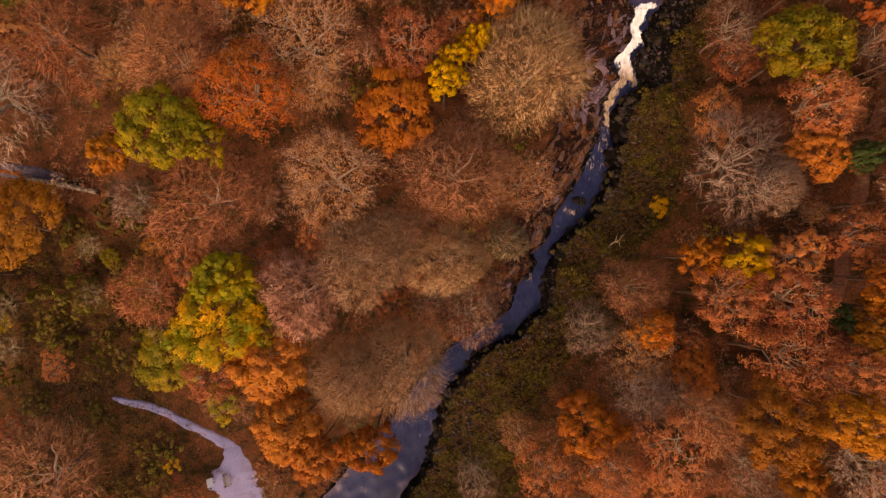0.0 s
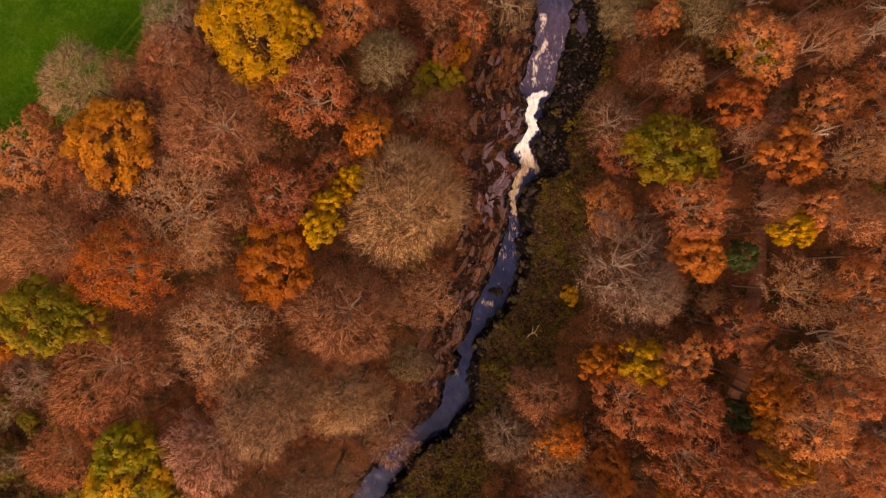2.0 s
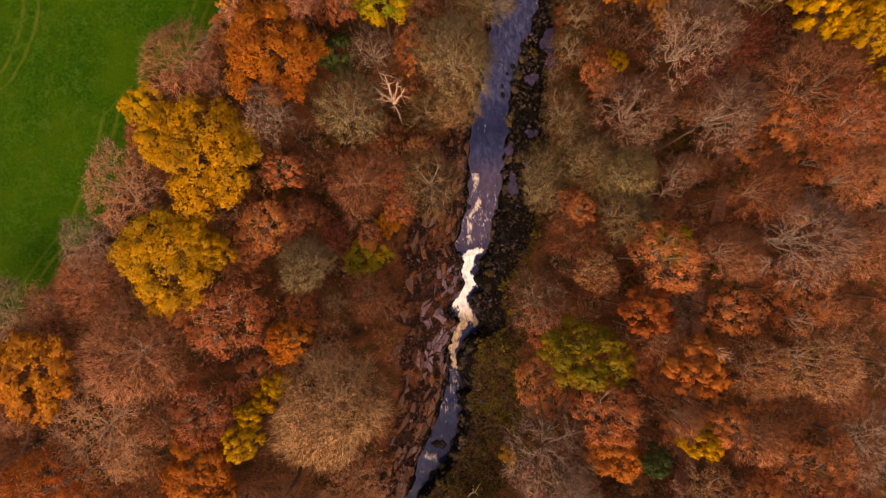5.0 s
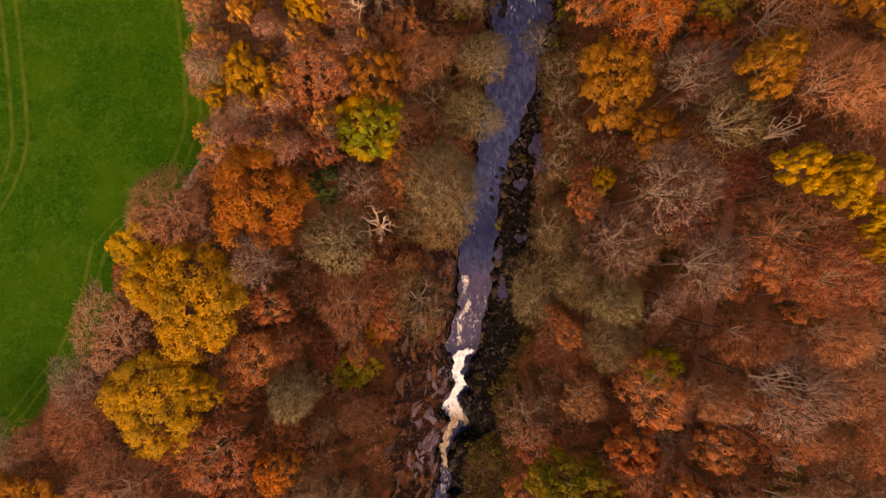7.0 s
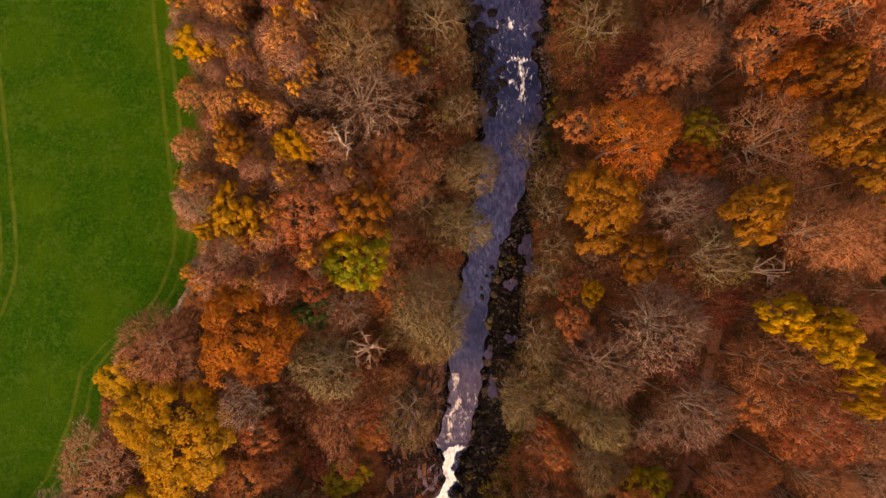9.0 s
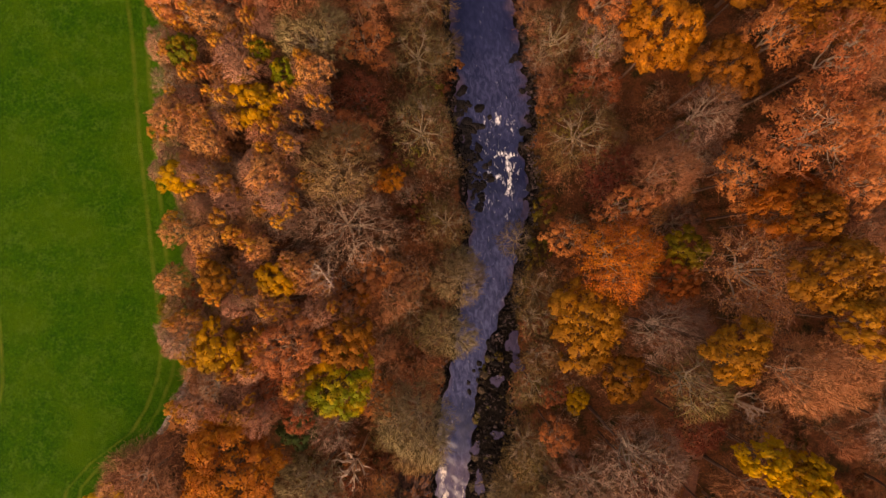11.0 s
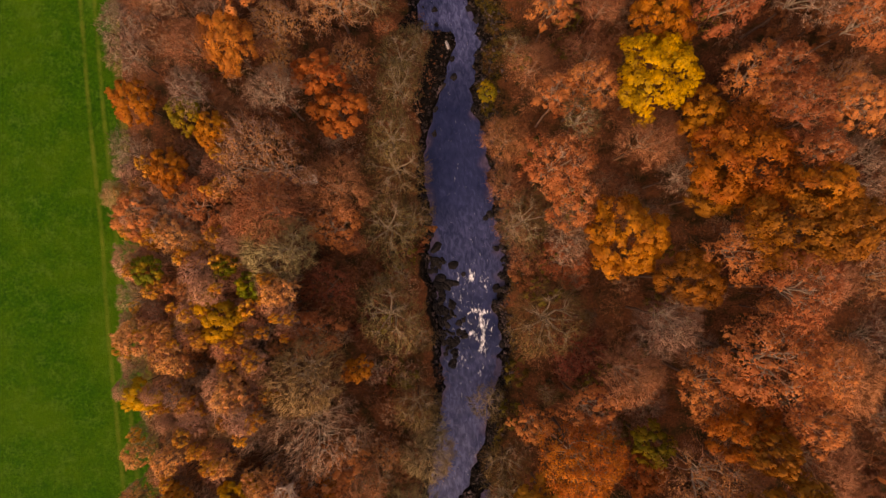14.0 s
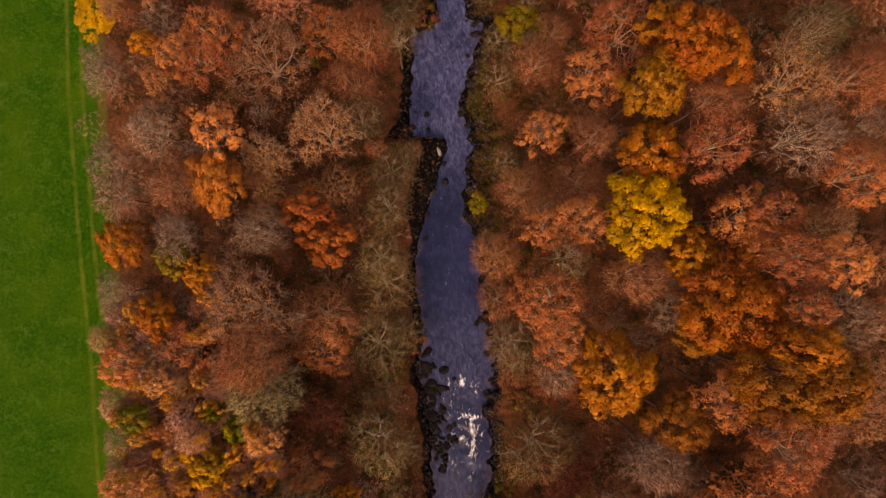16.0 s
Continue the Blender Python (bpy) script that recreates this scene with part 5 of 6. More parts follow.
tree("M", 54.1, 120.3, 7.4, 2.2)
tree("O", 68.2, 116.9, 21.0, 3.3)
tree("R", 73.8, 116.6, 24.6, 3.7)
tree("B", 74.0, 121.2, 23.8, 2.9)
tree("T", 81.1, 121.4, 26.2, 4.4)
tree("W", 80.8, 115.7, 26.8, 3.8)
tree("R", 83.9, 111.1, 28.6, 3.1)
tree("M", 82.8, 125.5, 27.2, 3.2)
tree("B", 84.2, 120.1, 29.9, 3.1)
tree("R", 78.3, 108.5, 24.2, 2.8)
tree("O", 42.2, -3.9, 23.2, 2.1)
tree("R", 43.9, -6.2, 27.4, 3.5)
tree("R", 47.7, -3.6, 27.1, 2.5)
tree("A", 41.4, -9.6, 25.9, 1.9)
tree("E", 39.6, -9.8, 18.4, 2.8)
tree("B", 40.5, 33.2, 6.8, 3.6)
tree("B", 44.8, 21.7, 20.3, 2.6)
tree("R", 49.8, -11.4, 24.8, 3.2)
tree("E", 11.5, 37.9, 9.0, 2.3)
tree("R", 4.9, 39.4, 17.9, 3.0)
tree("B", 8.1, 40.1, 15.4, 2.5)
tree("M", 24.2, 52.0, 2.7, 3.0)
tree("M", 39.3, 120.6, 10, 3.4)
tree("M", 48.1, 43.9, 14.3, 2.5)
tree("R", 56.8, 4.8, 26.2, 3.1)
tree("R", 4.9, 60.6, 18.0, 2.4)
tree("B", 15.0, 43.6, 12.2, 4.0)
tree("G", 49.9, 31.2, 13.8, 2.3)
tree("M", 44.1, 59.7, 11.3, 2.7)
tree("E", 51.1, 47.5, 24.3, 2.6)
tree("E", 58.1, 51.6, 20.0, 3.4)
tree("L", 45.4, 39.3, 17.1, 3.1)
tree("O", 68.2, 73.2, 25.2, 3.3)
tree("R", 74.7, 78.9, 28.8, 3.1)
tree("R", 72.9, 74.4, 29.0, 2.5)
tree("M", 44.4, 64.4, 10.2, 2.8)
tree("S", 7.5, 75.0, 23.8, 1.7)
tree("A", 12.1, 74.4, 24.4, 1.6)
tree("S", 12.6, 88.3, 23.8, 1.9)
tree("S", 8.2, 70.6, 24.3, 1.6)
tree("A", 70.1, 62.0, 30.6, 2.5)
tree("B", 18.4, 119.8, 22.3, 2.9)
tree("R", 19.5, 133.5, 22.8, 2.0)
tree("R", 77.7, 105.8, 23.4, 2.9)
tree("A", 78.3, 92.0, 29.1, 3.6)
tree("B", 36.5, 131.0, 15.6, 3.3)
tree("O", 72.2, 130.9, 19.3, 2.8)
tree("R", -28.3, -2.1, 14, 2.4)
tree("B", -1.5, 3.7, 14, 3.7)
tree("F", 23.5, -9.1, 14, 2.6)
tree("W", 25.5, -16.7, 15, 2.7)
tree("R", 17.4, -25.8, 12, 2.5)
tree("B", 9.7, -23.5, 4, 2.9)
tree("U", -33.7, -23.8, 5.6, 1.9)
tree("Y", -33.2, -26.6, 6.0, 0.95)
tree("U", -35.2, -25.4, 5.4, 1.3)
tree("U", -41.5, -20.5, 6.2, 1.6)
tree("U", -43.5, -21, 6.0, 1.5)
tree("U", -42.6, -19.3, 6.0, 1.0)
tree("U", -50.2, -19.1, 6.5, 1.6)
tree("U", -48.8, -18.6, 6.2, 1.2)
tree("U", -40.4, -29.4, 6, 1.9)
tree("U", -38.9, -30.3, 5.7, 1.4)
tree("U", -36.5, -28, 5.4, 1.5)
tree("U", -34.8, -28.8, 5.4, 1.3)
tree("R", -30.9, -30.2, 6.2, 1.3)
tree("R", -32.4, -31, 6.5, 1.5)
tree("U", -36.9, -24.5, 5.3, 1.2)
tree("G", -38.8, -1.2, 9.5, 1.2)
tree("G", -41.7, -4.6, 8.5, 0.7)
tree("U", -46.8, -6.5, 10, 2.2)
tree("G", -52.7, -8.7, 8.5, 1.5)
tree("U", -45.5, -10, 8.5, 1.4)
tree("U", -44.7, -12.5, 8, 1.1)
tree("U", -40.9, -11.6, 8, 1.3)
tree("U", -37.7, -9, 8.6, 0.9)
tree("U", -39.1, -6, 8.5, 0.8)
tree("A", -32.4, 0.4, 12, 1.4)
tree("U", -42.8, 1.5, 9, 2.0)
tree("M", -40.7, 0.3, 8.6, 1.8)
tree("U", -43.9, 3, 9, 1.9)
tree("D", -42.3, -2.5, 8, 1.7)
tree("U", -40.7, -9.3, 8, 1.8)
tree("U", -47.1, -9.2, 8, 1.6)
tree("M", -51.4, -11.9, 8.5, 2.2)
tree("U", -49.5, -9.8, 8, 1.3)
tree("U", -43.2, -7.5, 8, 1.8)
tree("R", -46, -14, 8.5, 1.9)
tree("U", -42.2, -14.5, 7.5, 1.6)
tree("Y", 63.2, 49.2, 28.5, 1.7)
tree("Y", 66.3, 45.0, 28.5, 1.7)
tree("Y", 66.1, 42.3, 28.5, 1.7)
tree("W", 65.5, 81.6, 12, 3.8)
tree("W", 69.4, 78.8, 13, 2.8)
tree("W", 62.9, 73.4, 11, 2.8)
tree("W", 71.7, 102.2, 12, 2.6)
tree("E", 55.3, 78.8, 8, 2.4)
tree("E", 58.0, 74.3, 9, 1.8)
tree("B", 51.2, 108.4, 8, 3.3)
tree("B", 50.5, 102.6, 7, 2.8)
tree("W", 50.4, 97.2, 7, 2.5)
tree("B", 51.6, 93.1, 6, 2.5)
tree("L", 36.1, 72.5, 6, 2.4)
tree("N", 49.9, 37.2, 15, 1.6)
tree("N", 37.1, 27.3, 7, 1.4)
tree("N", 13.2, 101.0, 23.5, 1.7)
tree("N", 28.3, 104.8, 20.5, 1.0)
tree("N", 48.8, 20.5, 24, 0.9)
tree("N", 57.9, 22.1, 22, 1.2)
tree("K", 6.4, 69.7, 22, 2.0)
tree("G", 5.7, 72.6, 21, 1.1)
tree("Y", 6.4, 67.1, 20, 1.2)
tree("K", 5.2, 68.2, 20, 1.4)
tree("K", 6.9, 74.9, 22, 1.6)
tree("R", 8.6, 73.0, 22.5, 1.4)


# ---------------------------------------------------------------- trees between the ones set out above
def gap_at(x, y):
    """The room left at a place: the distance to the nearest crown's rim."""
    return min(math.hypot(x - a, y - b) - r for a, b, r in STAND)


WOOD_PATH_X = [38, 43.2, 46.8, 47.7, 48.7, 50.0, 50.9, 54.5, 61.3, 66]
WOOD_PATH_Y = [-34, -11.7, -5.3, -0.5, 2.7, 5.1, 9.1, 24, 42.7, 60]


def wooded(x, y):
    if -13 < y < 12 and abs(x - float(np.interp(y, WOOD_PATH_Y, WOOD_PATH_X))) < 2.2:
        return False
    if river_left(y) - 1.0 < x < river_right(y) + 1.0 or x < field_edge(y) + 1.0:
        return False
    dr = x - float(river_right(y))
    dl = float(river_left(y)) - x
    if 0 < dr < float(np.interp(y, [-40, 0, 25, 45, 60, 80, 106, 110, 132, 138], [16, 12, 9, 6, 3, 1.5, 1.5, 4.5, 4.5, 1.5])):
        return False
    if 0 < dl < float(np.interp(y, [-40, -10, 0, 30, 45, 58, 111, 115, 127, 131], [1, 2, 6, 9, 6, 1, 1, 3.0, 3.0, 1])):
        return False
    if y < 0 and math.hypot(x + 27, y + 29) < 5.5:
        return False
    if x < -40 and abs(y - 6.6 - -0.192 * (x - -40.2)) < 2.0 and y > 3:
        return False
    if -44 < x < -24 and -33 < y < -16 and abs(y - float(np.interp(x, [-45, -35, -30, -28, -26], [-18.5, -19.9, -23.1, -25.3, -28]))) < 1.8:
        return False
    return True


def corridor(x, y):
    """The strip of country that the flight looks down on."""
    lo = float(np.interp(y, [-34, 0, 50, 145], [-54, -52, -30, 2]))
    hi = float(np.interp(y, [-34, 0, 50, 145], [54, 62, 84, 102]))
    return lo < x < hi


# a thicket of young trees along the field
rng = np.random.default_rng(19)
placed = 0
for _ in range(4000):
    if placed >= 175:
        break
    y = float(rng.uniform(60, 108))
    r = float(rng.uniform(1.2, 2.1))
    x = float(field_edge(y)) + float(rng.uniform(1.2 + 0.5 * r, 18.0))
    if y < 69 and x < field_edge(y) + 3.2:
        continue
    if gap_at(x, y) < -0.9:
        continue
    STAND.append((x, y, r * 0.8))
    kind = str(rng.choice(list("KKKKKSSPW")))
    top = 21.8 + float(rng.normal(0, 0.9))
    plant(kind, x, y, top, r)
    placed += 1
    if rng.random() < 0.6 and math.hypot(x - 22.1, y - 73.4) > 4.0:
        plant("H", x + float(rng.normal(0, 0.7)), y + float(rng.normal(0, 0.7)), top + 1.2, float(rng.uniform(0.45, 0.95)))

def path_room(x, y):
    """The distance to the middle of the gravel path."""
    px, py = [-43, -39.8, -35.8, -30.1, -27.6, -26.8, -26.6, -25.8], [-18.3, -18.9, -19.7, -22.8, -24.8, -27.5, -30, -33]
    return min(math.hypot(x - a, y - b) for a, b in zip(np.interp(np.linspace(0, 7, 22), range(8), px), np.interp(np.linspace(0, 7, 22), range(8), py))) - 1.0


rng = np.random.default_rng(23)
placed = 0
for _ in range(12000):
    if placed >= 300:
        break
    x, y = float(rng.uniform(-56, 104)), float(rng.uniform(-36, 148))
    if not corridor(x, y) or not wooded(x, y):
        continue
    room = gap_at(x, y)
    if room < (-0.5 if y > 58 else -0.15):
        continue
    z = float(land(x, y))
    right_side = x > float(river_right(y))
    near_field = x - float(field_edge(y)) < 18 and 58 < y < 104
    away = x - float(river_right(y)) if right_side else float(river_left(y)) - x
    if near_field:
        kind = str(rng.choice(list("SKKKRW")))
        r = min(1.9, room + 1.1)
        top = 22.0 + float(rng.normal(0, 1.0))
    else:
        r = min(4.4, room + 1.6)
        kind = str(rng.choice(list("KKTBRKWB" if y > 58 and not right_side else "WWTBRBWB" if y > 70 else "BBWWBMWM" if right_side and away < 34 else "BBWWTBRW" if right_side else "RBBWWTR")))
        top = z + 3.5 + 2.3 * r
        if room < 0.9:
            kind = str(rng.choice(list("WBWBT" if y > 58 else "BRBRT")))
            top = z + 6.5 + 1.2 * r
        if away < 6:
            kind = "M"
            top = z + 3.0 + 1.6 * r
        top = min(top, 20.0 + 0.12 * max(0.0, x - 50))
    if x - float(field_edge(y)) < 0.8 * r + 0.6:
        continue
    if 57 < y < 69 and x < field_edge(y) + 3.2:
        continue
    if x < -32 and -17 < y < 7:
        kind, top, r = str(rng.choice(list("UUMD"))), z + 4.5, min(r, 2.6)
    if x < -22 and y < -15 and path_room(x, y) < r + 1.2:
        continue
    STAND.append((x, y, r))
    plant(kind, x, y, top, r)
    placed += 1

# low bare stems that close the gaps between the crowns, too tangled to tell apart
rng = np.random.default_rng(29)
LOW = []


def tangle(name, count, low, high_, limit, twig, label):
    pieces, soft, tries = [], [], 0
    while len(pieces) < count and tries < 9000:
        tries += 1
        x, y = float(rng.uniform(-54, 100)), float(rng.uniform(-35, 146))
        if not corridor(x, y) or not wooded(x, y) or gap_at(x, y) < limit or path_room(x, y) < 3.0 or x < -31 and y < 4:
            continue
        if any(math.hypot(x - a, y - b) < 1.2 for a, b in LOW):
            continue
        LOW.append((x, y))
        r, high = float(rng.uniform(1.5, 2.6)), float(rng.uniform(low, high_))
        if x < field_edge(y) + r + 1.0:
            continue
        V, F = joined(branching(rng, r, high, 3, 12, 50, 8, 0.8, 0.9)[1])
        soft.append(unit(unit(V + np.array([0, 0, 0.4 * r])) + rng.normal(0, 0.3, V.shape)))
        pieces.append((V + np.array([x, y, float(land(x, y))]), F))
    V, F = joined(pieces)
    me = mesh_of(name, V, F, twig, True)
    me.normals_split_custom_set_from_vertices(np.concatenate(soft).tolist())
    return tagged(new(name, me), label, "undergrowth", kind="stuff")


tangle("thicket_stems", 260, 2.5, 5.0, -1.2, TWIG["R"], "low tangle of bare reddish-brown stems between the trees")
tangle("hazel_stems", 280, 4.0, 7.5, -1.2, TWIG["B"], "understorey of bare brown hazel stems between the trees")
tangle("sapling_stems", 230, 6.0, 10.0, -0.8, TWIG["W"], "bare grey-brown saplings filling the gaps between the trees")

# the wood goes on away from the river
def far_woods(name, count, seed, material, label):
    g = np.random.default_rng(seed)
    pieces, soft = [], []
    while len(pieces) < 2 * count:
        x, y = float(g.uniform(-85, 130)), float(g.uniform(-62, 182))
        if corridor(x, y) and -36 < y < 148 or x < field_edge(y) + 4 or float(river_left(y)) - 5 < x < float(river_right(y)) + 5:
            continue
        r = float(g.uniform(3.2, 5.4))
        V, F, s = lobed_crown(g, r, 2.4 * r, 11, 9, 9, 0.062 * r)
        pieces.append((V + np.array([x, y, float(land(x, y))]), F))
        pieces.append(tuple(tube([(x, y, float(land(x, y)) - 0.4), (x, y, float(land(x, y)) + 2.0 * r)], (0.06 * r, 0.04 * r), 3)))
        soft += [np.repeat(s, 3, 0), np.tile([0.0, 0.0, 1.0], (6, 1))]
    V, F = joined(pieces)
    me = mesh_of(name, V, F, material, True)
    me.normals_split_custom_set_from_vertices(np.concatenate(soft).tolist())
    return tagged(new(name, me), label, "woodland", kind="stuff")


far_woods("far_woods", 150, 83, LEAF["R"], "russet autumn wood running on beyond the river bank")
far_woods("far_brown_woods", 120, 89, LEAF["T"], "thin tan autumn wood running on beyond the river bank")

# undergrowth on the floor and the mossy bank
rng = np.random.default_rng(31)
placed = 0
for _ in range(6000):
    if placed >= 330:
        break
    x, y = float(rng.uniform(-54, 100)), float(rng.uniform(-34, 146))
    if not corridor(x, y) or x < field_edge(y) + 0.6:
        continue
    dr, dl = x - float(river_right(y)), float(river_left(y)) - x
    bank = 1.5 < dr < 13 and y < 62
    if not bank and not wooded(x, y):
        continue
    if not bank and gap_at(x, y) < -1.6:
        continue
    if path_room(x, y) < 3.2:
        continue
    r = float(rng.uniform(0.4, 0.8)) if bank else float(rng.uniform(1.1, 2.4))
    if x < field_edge(y) + r + 0.3:
        continue
    plant("U" if bank or x < -31 or rng.random() < (0.65 if 0 < dr < 30 and y > 20 else 0.35) else "D", x, y, float(land(x, y)) + r * (1.3 if bank else 1.9), r)
    placed += 1


# bracken on the mossy bank and fallen leaves on the floor, each one sheet of loose leaves
def scatter(name, count, seed, low, high, size, material, label, category, inside):
    g = np.random.default_rng(seed)
    x, y = g.uniform(-54, 100, count * 8), g.uniform(-36, 148, count * 8)
    keep = inside(x, y) & (swirl(x, y, 0.55) + 0.6 * swirl(x, y, 1.7) > g.uniform(-0.9, 0.5, len(x)))
    x, y = x[keep][:count], y[keep][:count]
    c = np.column_stack([x, y, land(x, y) + g.uniform(low, high, len(x))])
    n = unit(g.normal(0, 0.5, c.shape) + np.array([0, 0, 1.0]))
    V, F = cards(g, c, n, size)
    return tagged(new(name, mesh_of(name, V, F, material)), label, category, kind="stuff")


def on_bank(x, y):
    dr = x - river_right(y)
    glade = (x < -31) & (y < 3) & (y > -34)
    return glade | (dr > np.interp(y, [-40, 18, 26, 60, 66], [0.9, 1.2, 4.0, 4.0, 1.0])) & (dr < np.interp(y, [-40, 0, 25, 45, 62], [19, 14, 11, 9, 5])) & (y < 62)


def on_floor(x, y):
    dl, dr = river_left(y) - x, x - river_right(y)
    return ((dl > 1.0) | (dr > np.interp(y, [-40, 0, 60, 66], [10, 8, 6.5, 3]))) & (x > field_edge(y) + 0.5) & (x > -50 + 0.33 * y) & (x < 56 + 0.33 * y) & ((x > -31) | (y > 4))


scatter("bracken", 56000, 41, 0.03, 0.4, 0.125, BRACKEN, "olive and brown bracken and low plants on the river bank", "undergrowth", on_bank)
scatter("fallen_leaves", 36000, 43, 0.02, 0.12, 0.16, LITTER, "reddish-brown fallen leaves covering the woodland floor", "leaf litter", on_floor)


# ---------------------------------------------------------------- pools among the rocks
def pool(x, y, rx, ry, turn):
    bm = bmesh.new()
    ring = []
    for k in range(28):
        w = 2 * math.pi * k / 28
        r = 1 + 0.22 * math.sin(3 * w + x) + 0.14 * math.sin(5 * w + y) + 0.08 * math.sin(9 * w)
        ring.append(bm.verts.new((rx * r * math.cos(w), ry * r * math.sin(w), 0)))
    bm.faces.new(ring)
    me = bpy.data.meshes.new("rock_pool")
    bm.to_mesh(me)
    bm.free()
    bed = me.attributes.new("shallow_reflection", "FLOAT", "POINT")
    bed.data.foreach_set("value", [0.45] * len(me.vertices))
    me.materials.append(WATER)
    ob = new("rock_pool", me)
    zs = [float(land(x + rx * a, y + ry * b)) for a in (-0.7, 0, 0.7) for b in (-0.7, 0, 0.7)]
    ob.matrix_basis = pose(x, y, max(zs) + 0.04, 0, 0, turn)
    return tagged(ob, "still blue pool among dark bank rocks", "pool", kind="structure")


pool(38.8, 55.5, 0.75, 0.7, 30)
pool(37.9, 48.2, 0.9, 0.55, -15)
pool(34.7, 46.6, 0.55, 1.0, -30)
pool(34.5, 41.7, 0.6, 1.7, -6)
pool(42.0, 57.3, 0.9, 1.1, 20)
pool(41.9, 60.2, 0.9, 1.7, -8)
pool(39.2, 55.5, 0.8, 0.6, 20)
pool(46.5, 78.1, 0.6, 1.3, -10)


# ---------------------------------------------------------------- paths
def draped_path(name, xs, ys, widths, material, label):
    t = np.linspace(0, len(xs) - 1, 90)
    k = np.arange(len(xs))
    cx, cy, w = np.interp(t, k, xs), np.interp(t, k, ys), np.interp(t, k, widths)
    for _ in range(3):
        cx[1:-1], cy[1:-1] = (cx[:-2] + 2 * cx[1:-1] + cx[2:]) / 4, (cy[:-2] + 2 * cy[1:-1] + cy[2:]) / 4
    nx_, ny_ = -np.gradient(cy), np.gradient(cx)
    n = np.hypot(nx_, ny_)
    nx_, ny_ = nx_ / n, ny_ / n
    V = []
    for i in range(len(t)):
        for u in np.linspace(-1, 1, 7):
            ww = w[i] * (1 + 0.12 * math.sin(i * 0.9 + 3 * u) * abs(u))
            V.append((cx[i] + nx_[i] * u * ww, cy[i] + ny_[i] * u * ww))
    V = np.array(V)
    z = land(V[:, 0], V[:, 1]) + 0.12
    z[np.arange(len(V)) % 7 == 0] -= 0.25
    z[np.arange(len(V)) % 7 == 6] -= 0.25
    me = mesh_of(name, np.column_stack([V, z]), grid_faces(7, len(t)), material, True)
    return tagged(new(name, me), label, "path", kind="structure")


draped_path("gravel_path", [-41, -40.5, -39.5, -35.8, -32.9, -30.1, -28.4, -27.2, -26.9, -27.1, -27.4, -27.0, -26], [-18.5, -18.6, -18.9, -19.7, -21.0, -22.8, -24.0, -25.3, -27.0, -28.8, -30.5, -32.5, -38],
            [0.2, 0.35, 0.5, 0.6, 0.62, 0.65, 0.75, 0.95, 1.5, 2.6, 3.1, 2.9, 2.4], GRAVEL, "pale blue-grey gravel path through the wood")
draped_path("earth_path", WOOD_PATH_X, WOOD_PATH_Y,
            [0.7, 0.8, 0.9, 0.9, 0.9, 0.9, 0.8, 0.7, 0.7, 0.7], EARTH, "brown earth path between the trees")


draped_path("lane", [-54.2, -50.3, -47.1, -44.4], [9.8, 9.1, 8.8, 8.1], [0.9, 1.0, 0.9, 0.6],
            TARMAC, "dark violet-grey lane beside a low wall in the wood")


# ---------------------------------------------------------------- bench, boards and walls
def box_bm(bm, sx, sy, sz, m):
    made = bmesh.ops.create_cube(bm, size=1.0)["verts"]
    bmesh.ops.transform(bm, matrix=m @ Matrix.Diagonal((sx, sy, sz, 1)), verts=made)
    es = {e for v in made for e in v.link_edges}
    bmesh.ops.bevel(bm, geom=list(es), offset=0.012, segments=1, affect="EDGES")


def slat(name, sx, sy, sz, m, material, parent, label=""):
    bm = bmesh.new()
    box_bm(bm, sx, sy, sz, m)
    return part(name, bm, material, parent, label)


def bench(x, y, turn):
    b = new("bench", None)
    b.matrix_basis = pose(x, y, float(land(x, y)) + 0.12, 0, 0, turn)
    for k in range(4):
        slat("seat_slat", 1.8, 0.11, 0.04, pose(0, -0.2 + 0.135 * k, 0.45), TIMBER, b)
    for k in range(3):
        slat("back_slat", 1.8, 0.035, 0.11, pose(0, 0.31 + 0.03 * k, 0.58 + 0.15 * k, -12), TIMBER, b)
    for sx in (-0.75, 0.75):
        slat("leg", 0.08, 0.08, 0.45, pose(sx, -0.18, 0.215), TIMBER_DARK, b)
        slat("leg", 0.08, 0.08, 0.95, pose(sx, 0.27, 0.46, -6), TIMBER_DARK, b)
        slat("armrest", 0.07, 0.56, 0.05, pose(sx, 0.04, 0.66), TIMBER_DARK, b)
    return tagged(b, "weathered timber bench with slats on the gravel path", "bench")


def board(x, y, turn):
    b = new("information_board", None)
    b.matrix_basis = pose(x, y, float(land(x, y)), 0, 0, turn)
    slat("panel", 1.1, 0.06, 0.75, pose(0, 0, 1.1, -50), PANEL, b, "pale sloping panel")
    for sx in (-0.45, 0.45):
        slat("post", 0.09, 0.09, 1.25, pose(sx, 0.05, 0.5), TIMBER_DARK, b)
    return tagged(b, "pale sloping information board on two dark posts", "sign")


bench(-27.9, -29.9, 100)
board(-29.5, -29.6, 100)


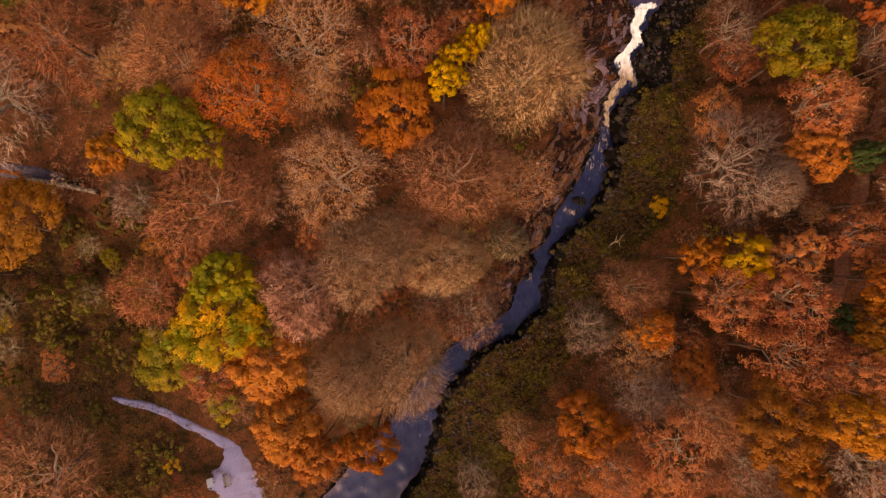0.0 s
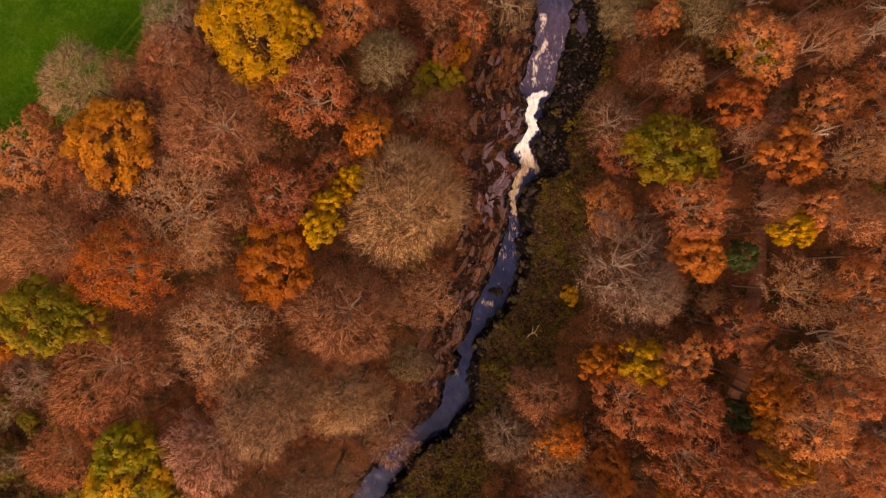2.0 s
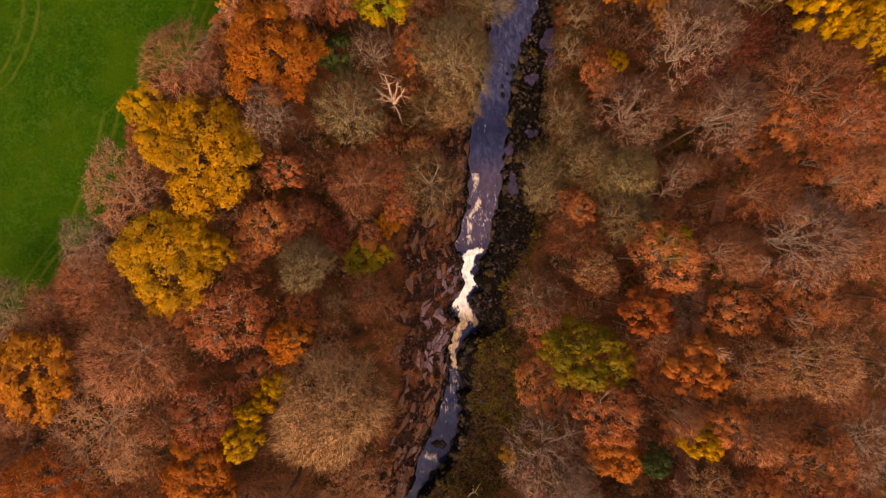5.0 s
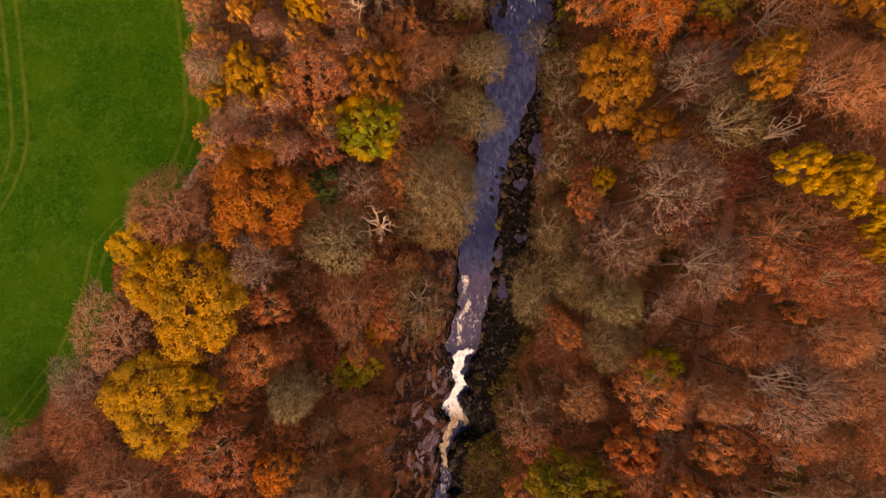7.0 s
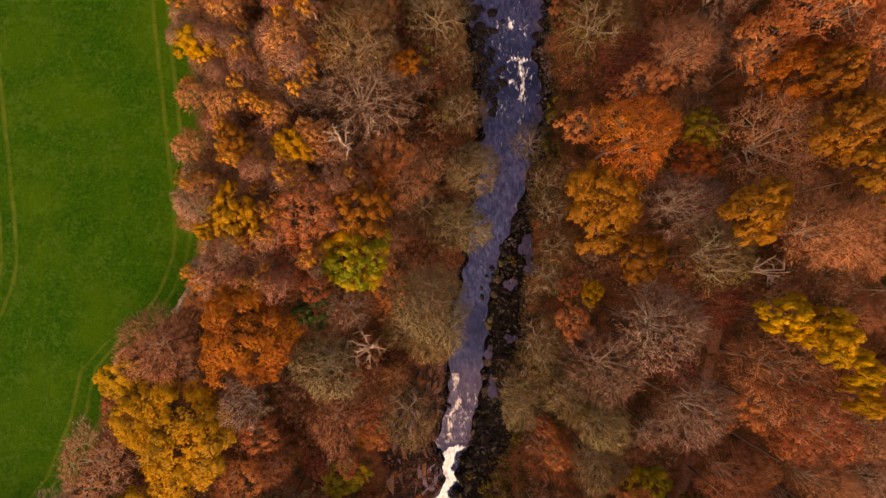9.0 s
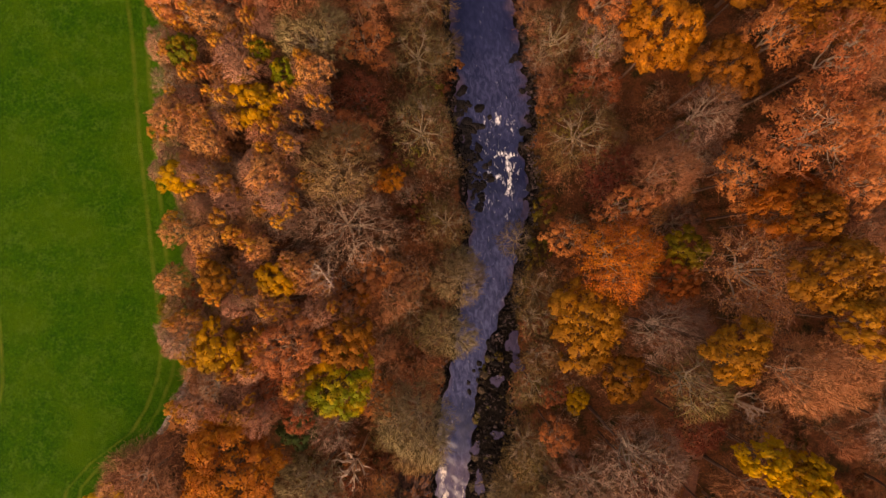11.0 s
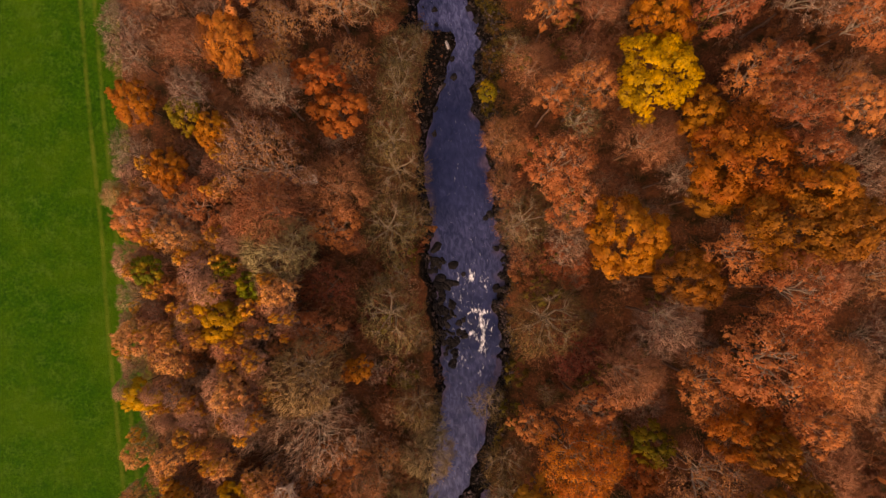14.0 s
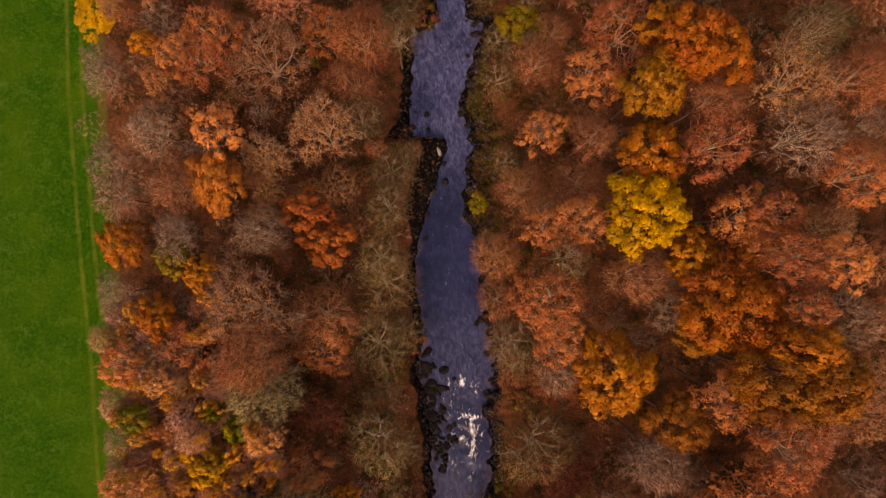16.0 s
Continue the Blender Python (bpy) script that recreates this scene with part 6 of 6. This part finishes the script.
def stone_wall(x0, y0, x1, y1, bow, label):
    """A low dry-stone wall: a battered core with a row of cope stones on it."""
    g = np.random.default_rng(71)
    w = new("stone_wall", None)
    z0 = float(land(x0, y0))
    w.matrix_basis = pose(x0, y0, z0)
    u = np.linspace(0, 1, 40)
    x, y = (x1 - x0) * u + bow * np.sin(math.pi * u), (y1 - y0) * u
    z = land(x + x0, y + y0) - z0
    nx_, ny_ = -np.gradient(y), np.gradient(x)
    n = np.hypot(nx_, ny_)
    V = []
    for k in range(40):
        for side, up in ((-0.30, -0.3), (-0.25, 0.4), (-0.19, 0.82), (0.19, 0.82), (0.25, 0.4), (0.30, -0.3)):
            s = side + g.normal(0, 0.03)
            V.append((x[k] + nx_[k] / n[k] * s, y[k] + ny_[k] / n[k] * s, z[k] + up + g.normal(0, 0.03)))
    part("core", mesh_of("core", V, grid_faces(6, 40), STONE_WALL), STONE_WALL, w)
    shapes = [stone_mesh("cope_stone", 40 + k, STONE_WALL, 0.7, 0.7, 4) for k in range(4)]
    for k in range(34):
        v = (k + 0.5) / 34
        c = [float(np.interp(v, u, q)) for q in (x, y, z)]
        turn = math.degrees(math.atan2(y1 - y0, x1 - x0))
        ob = part("cope_stone", shapes[k % 4], STONE_WALL, w)
        ob.matrix_basis = pose(c[0], c[1], c[2] + 0.86, 0, 0, turn + float(g.normal(0, 12))) @ Matrix.Diagonal((0.15, 0.22, 0.17 * float(g.uniform(0.8, 1.3)), 1))
    return tagged(w, label, "wall")


stone_wall(5.3, 67.6, 0.4, 58.8, 0.85, "low pale dry-stone wall along the edge of the field")
stone_wall(-47.9, 8.1, -40.2, 6.6, 0.2, "low dry-stone wall beside a lane in the wood")


def driftwood(x, y, turn, length):
    """A bleached branch with two side shoots, lying on the bank."""
    z = float(land(x, y)) + 0.12
    d = new("driftwood", None)
    d.matrix_basis = pose(x, y, z, 0, 0, turn)
    bends = [(-0.5, 0.0, 0.0), (-0.2, 0.05, 0.08), (0.1, -0.03, 0.12), (0.5, 0.08, 0.05)]
    V, F = tube(np.array(bends) * length, (0.075, 0.07, 0.05, 0.02), 6)
    part("stem", mesh_of("stem", V, F, BARK_PALE, True), BARK_PALE, d)
    for end in ((0.25, 0.3, 0.14), (0.0, -0.28, 0.10)):
        V, F = tube(np.array([(-0.05, 0.02, 0.09), (0.08, end[1] * 0.5, 0.14), end]) * length, (0.045, 0.03, 0.012), 5)
        part("shoot", mesh_of("shoot", V, F, BARK_PALE, True), BARK_PALE, d)
    return tagged(d, "bleached fallen branch lying on the mossy bank", "branch")


driftwood(23.2, 1.0, 35, 2.6)
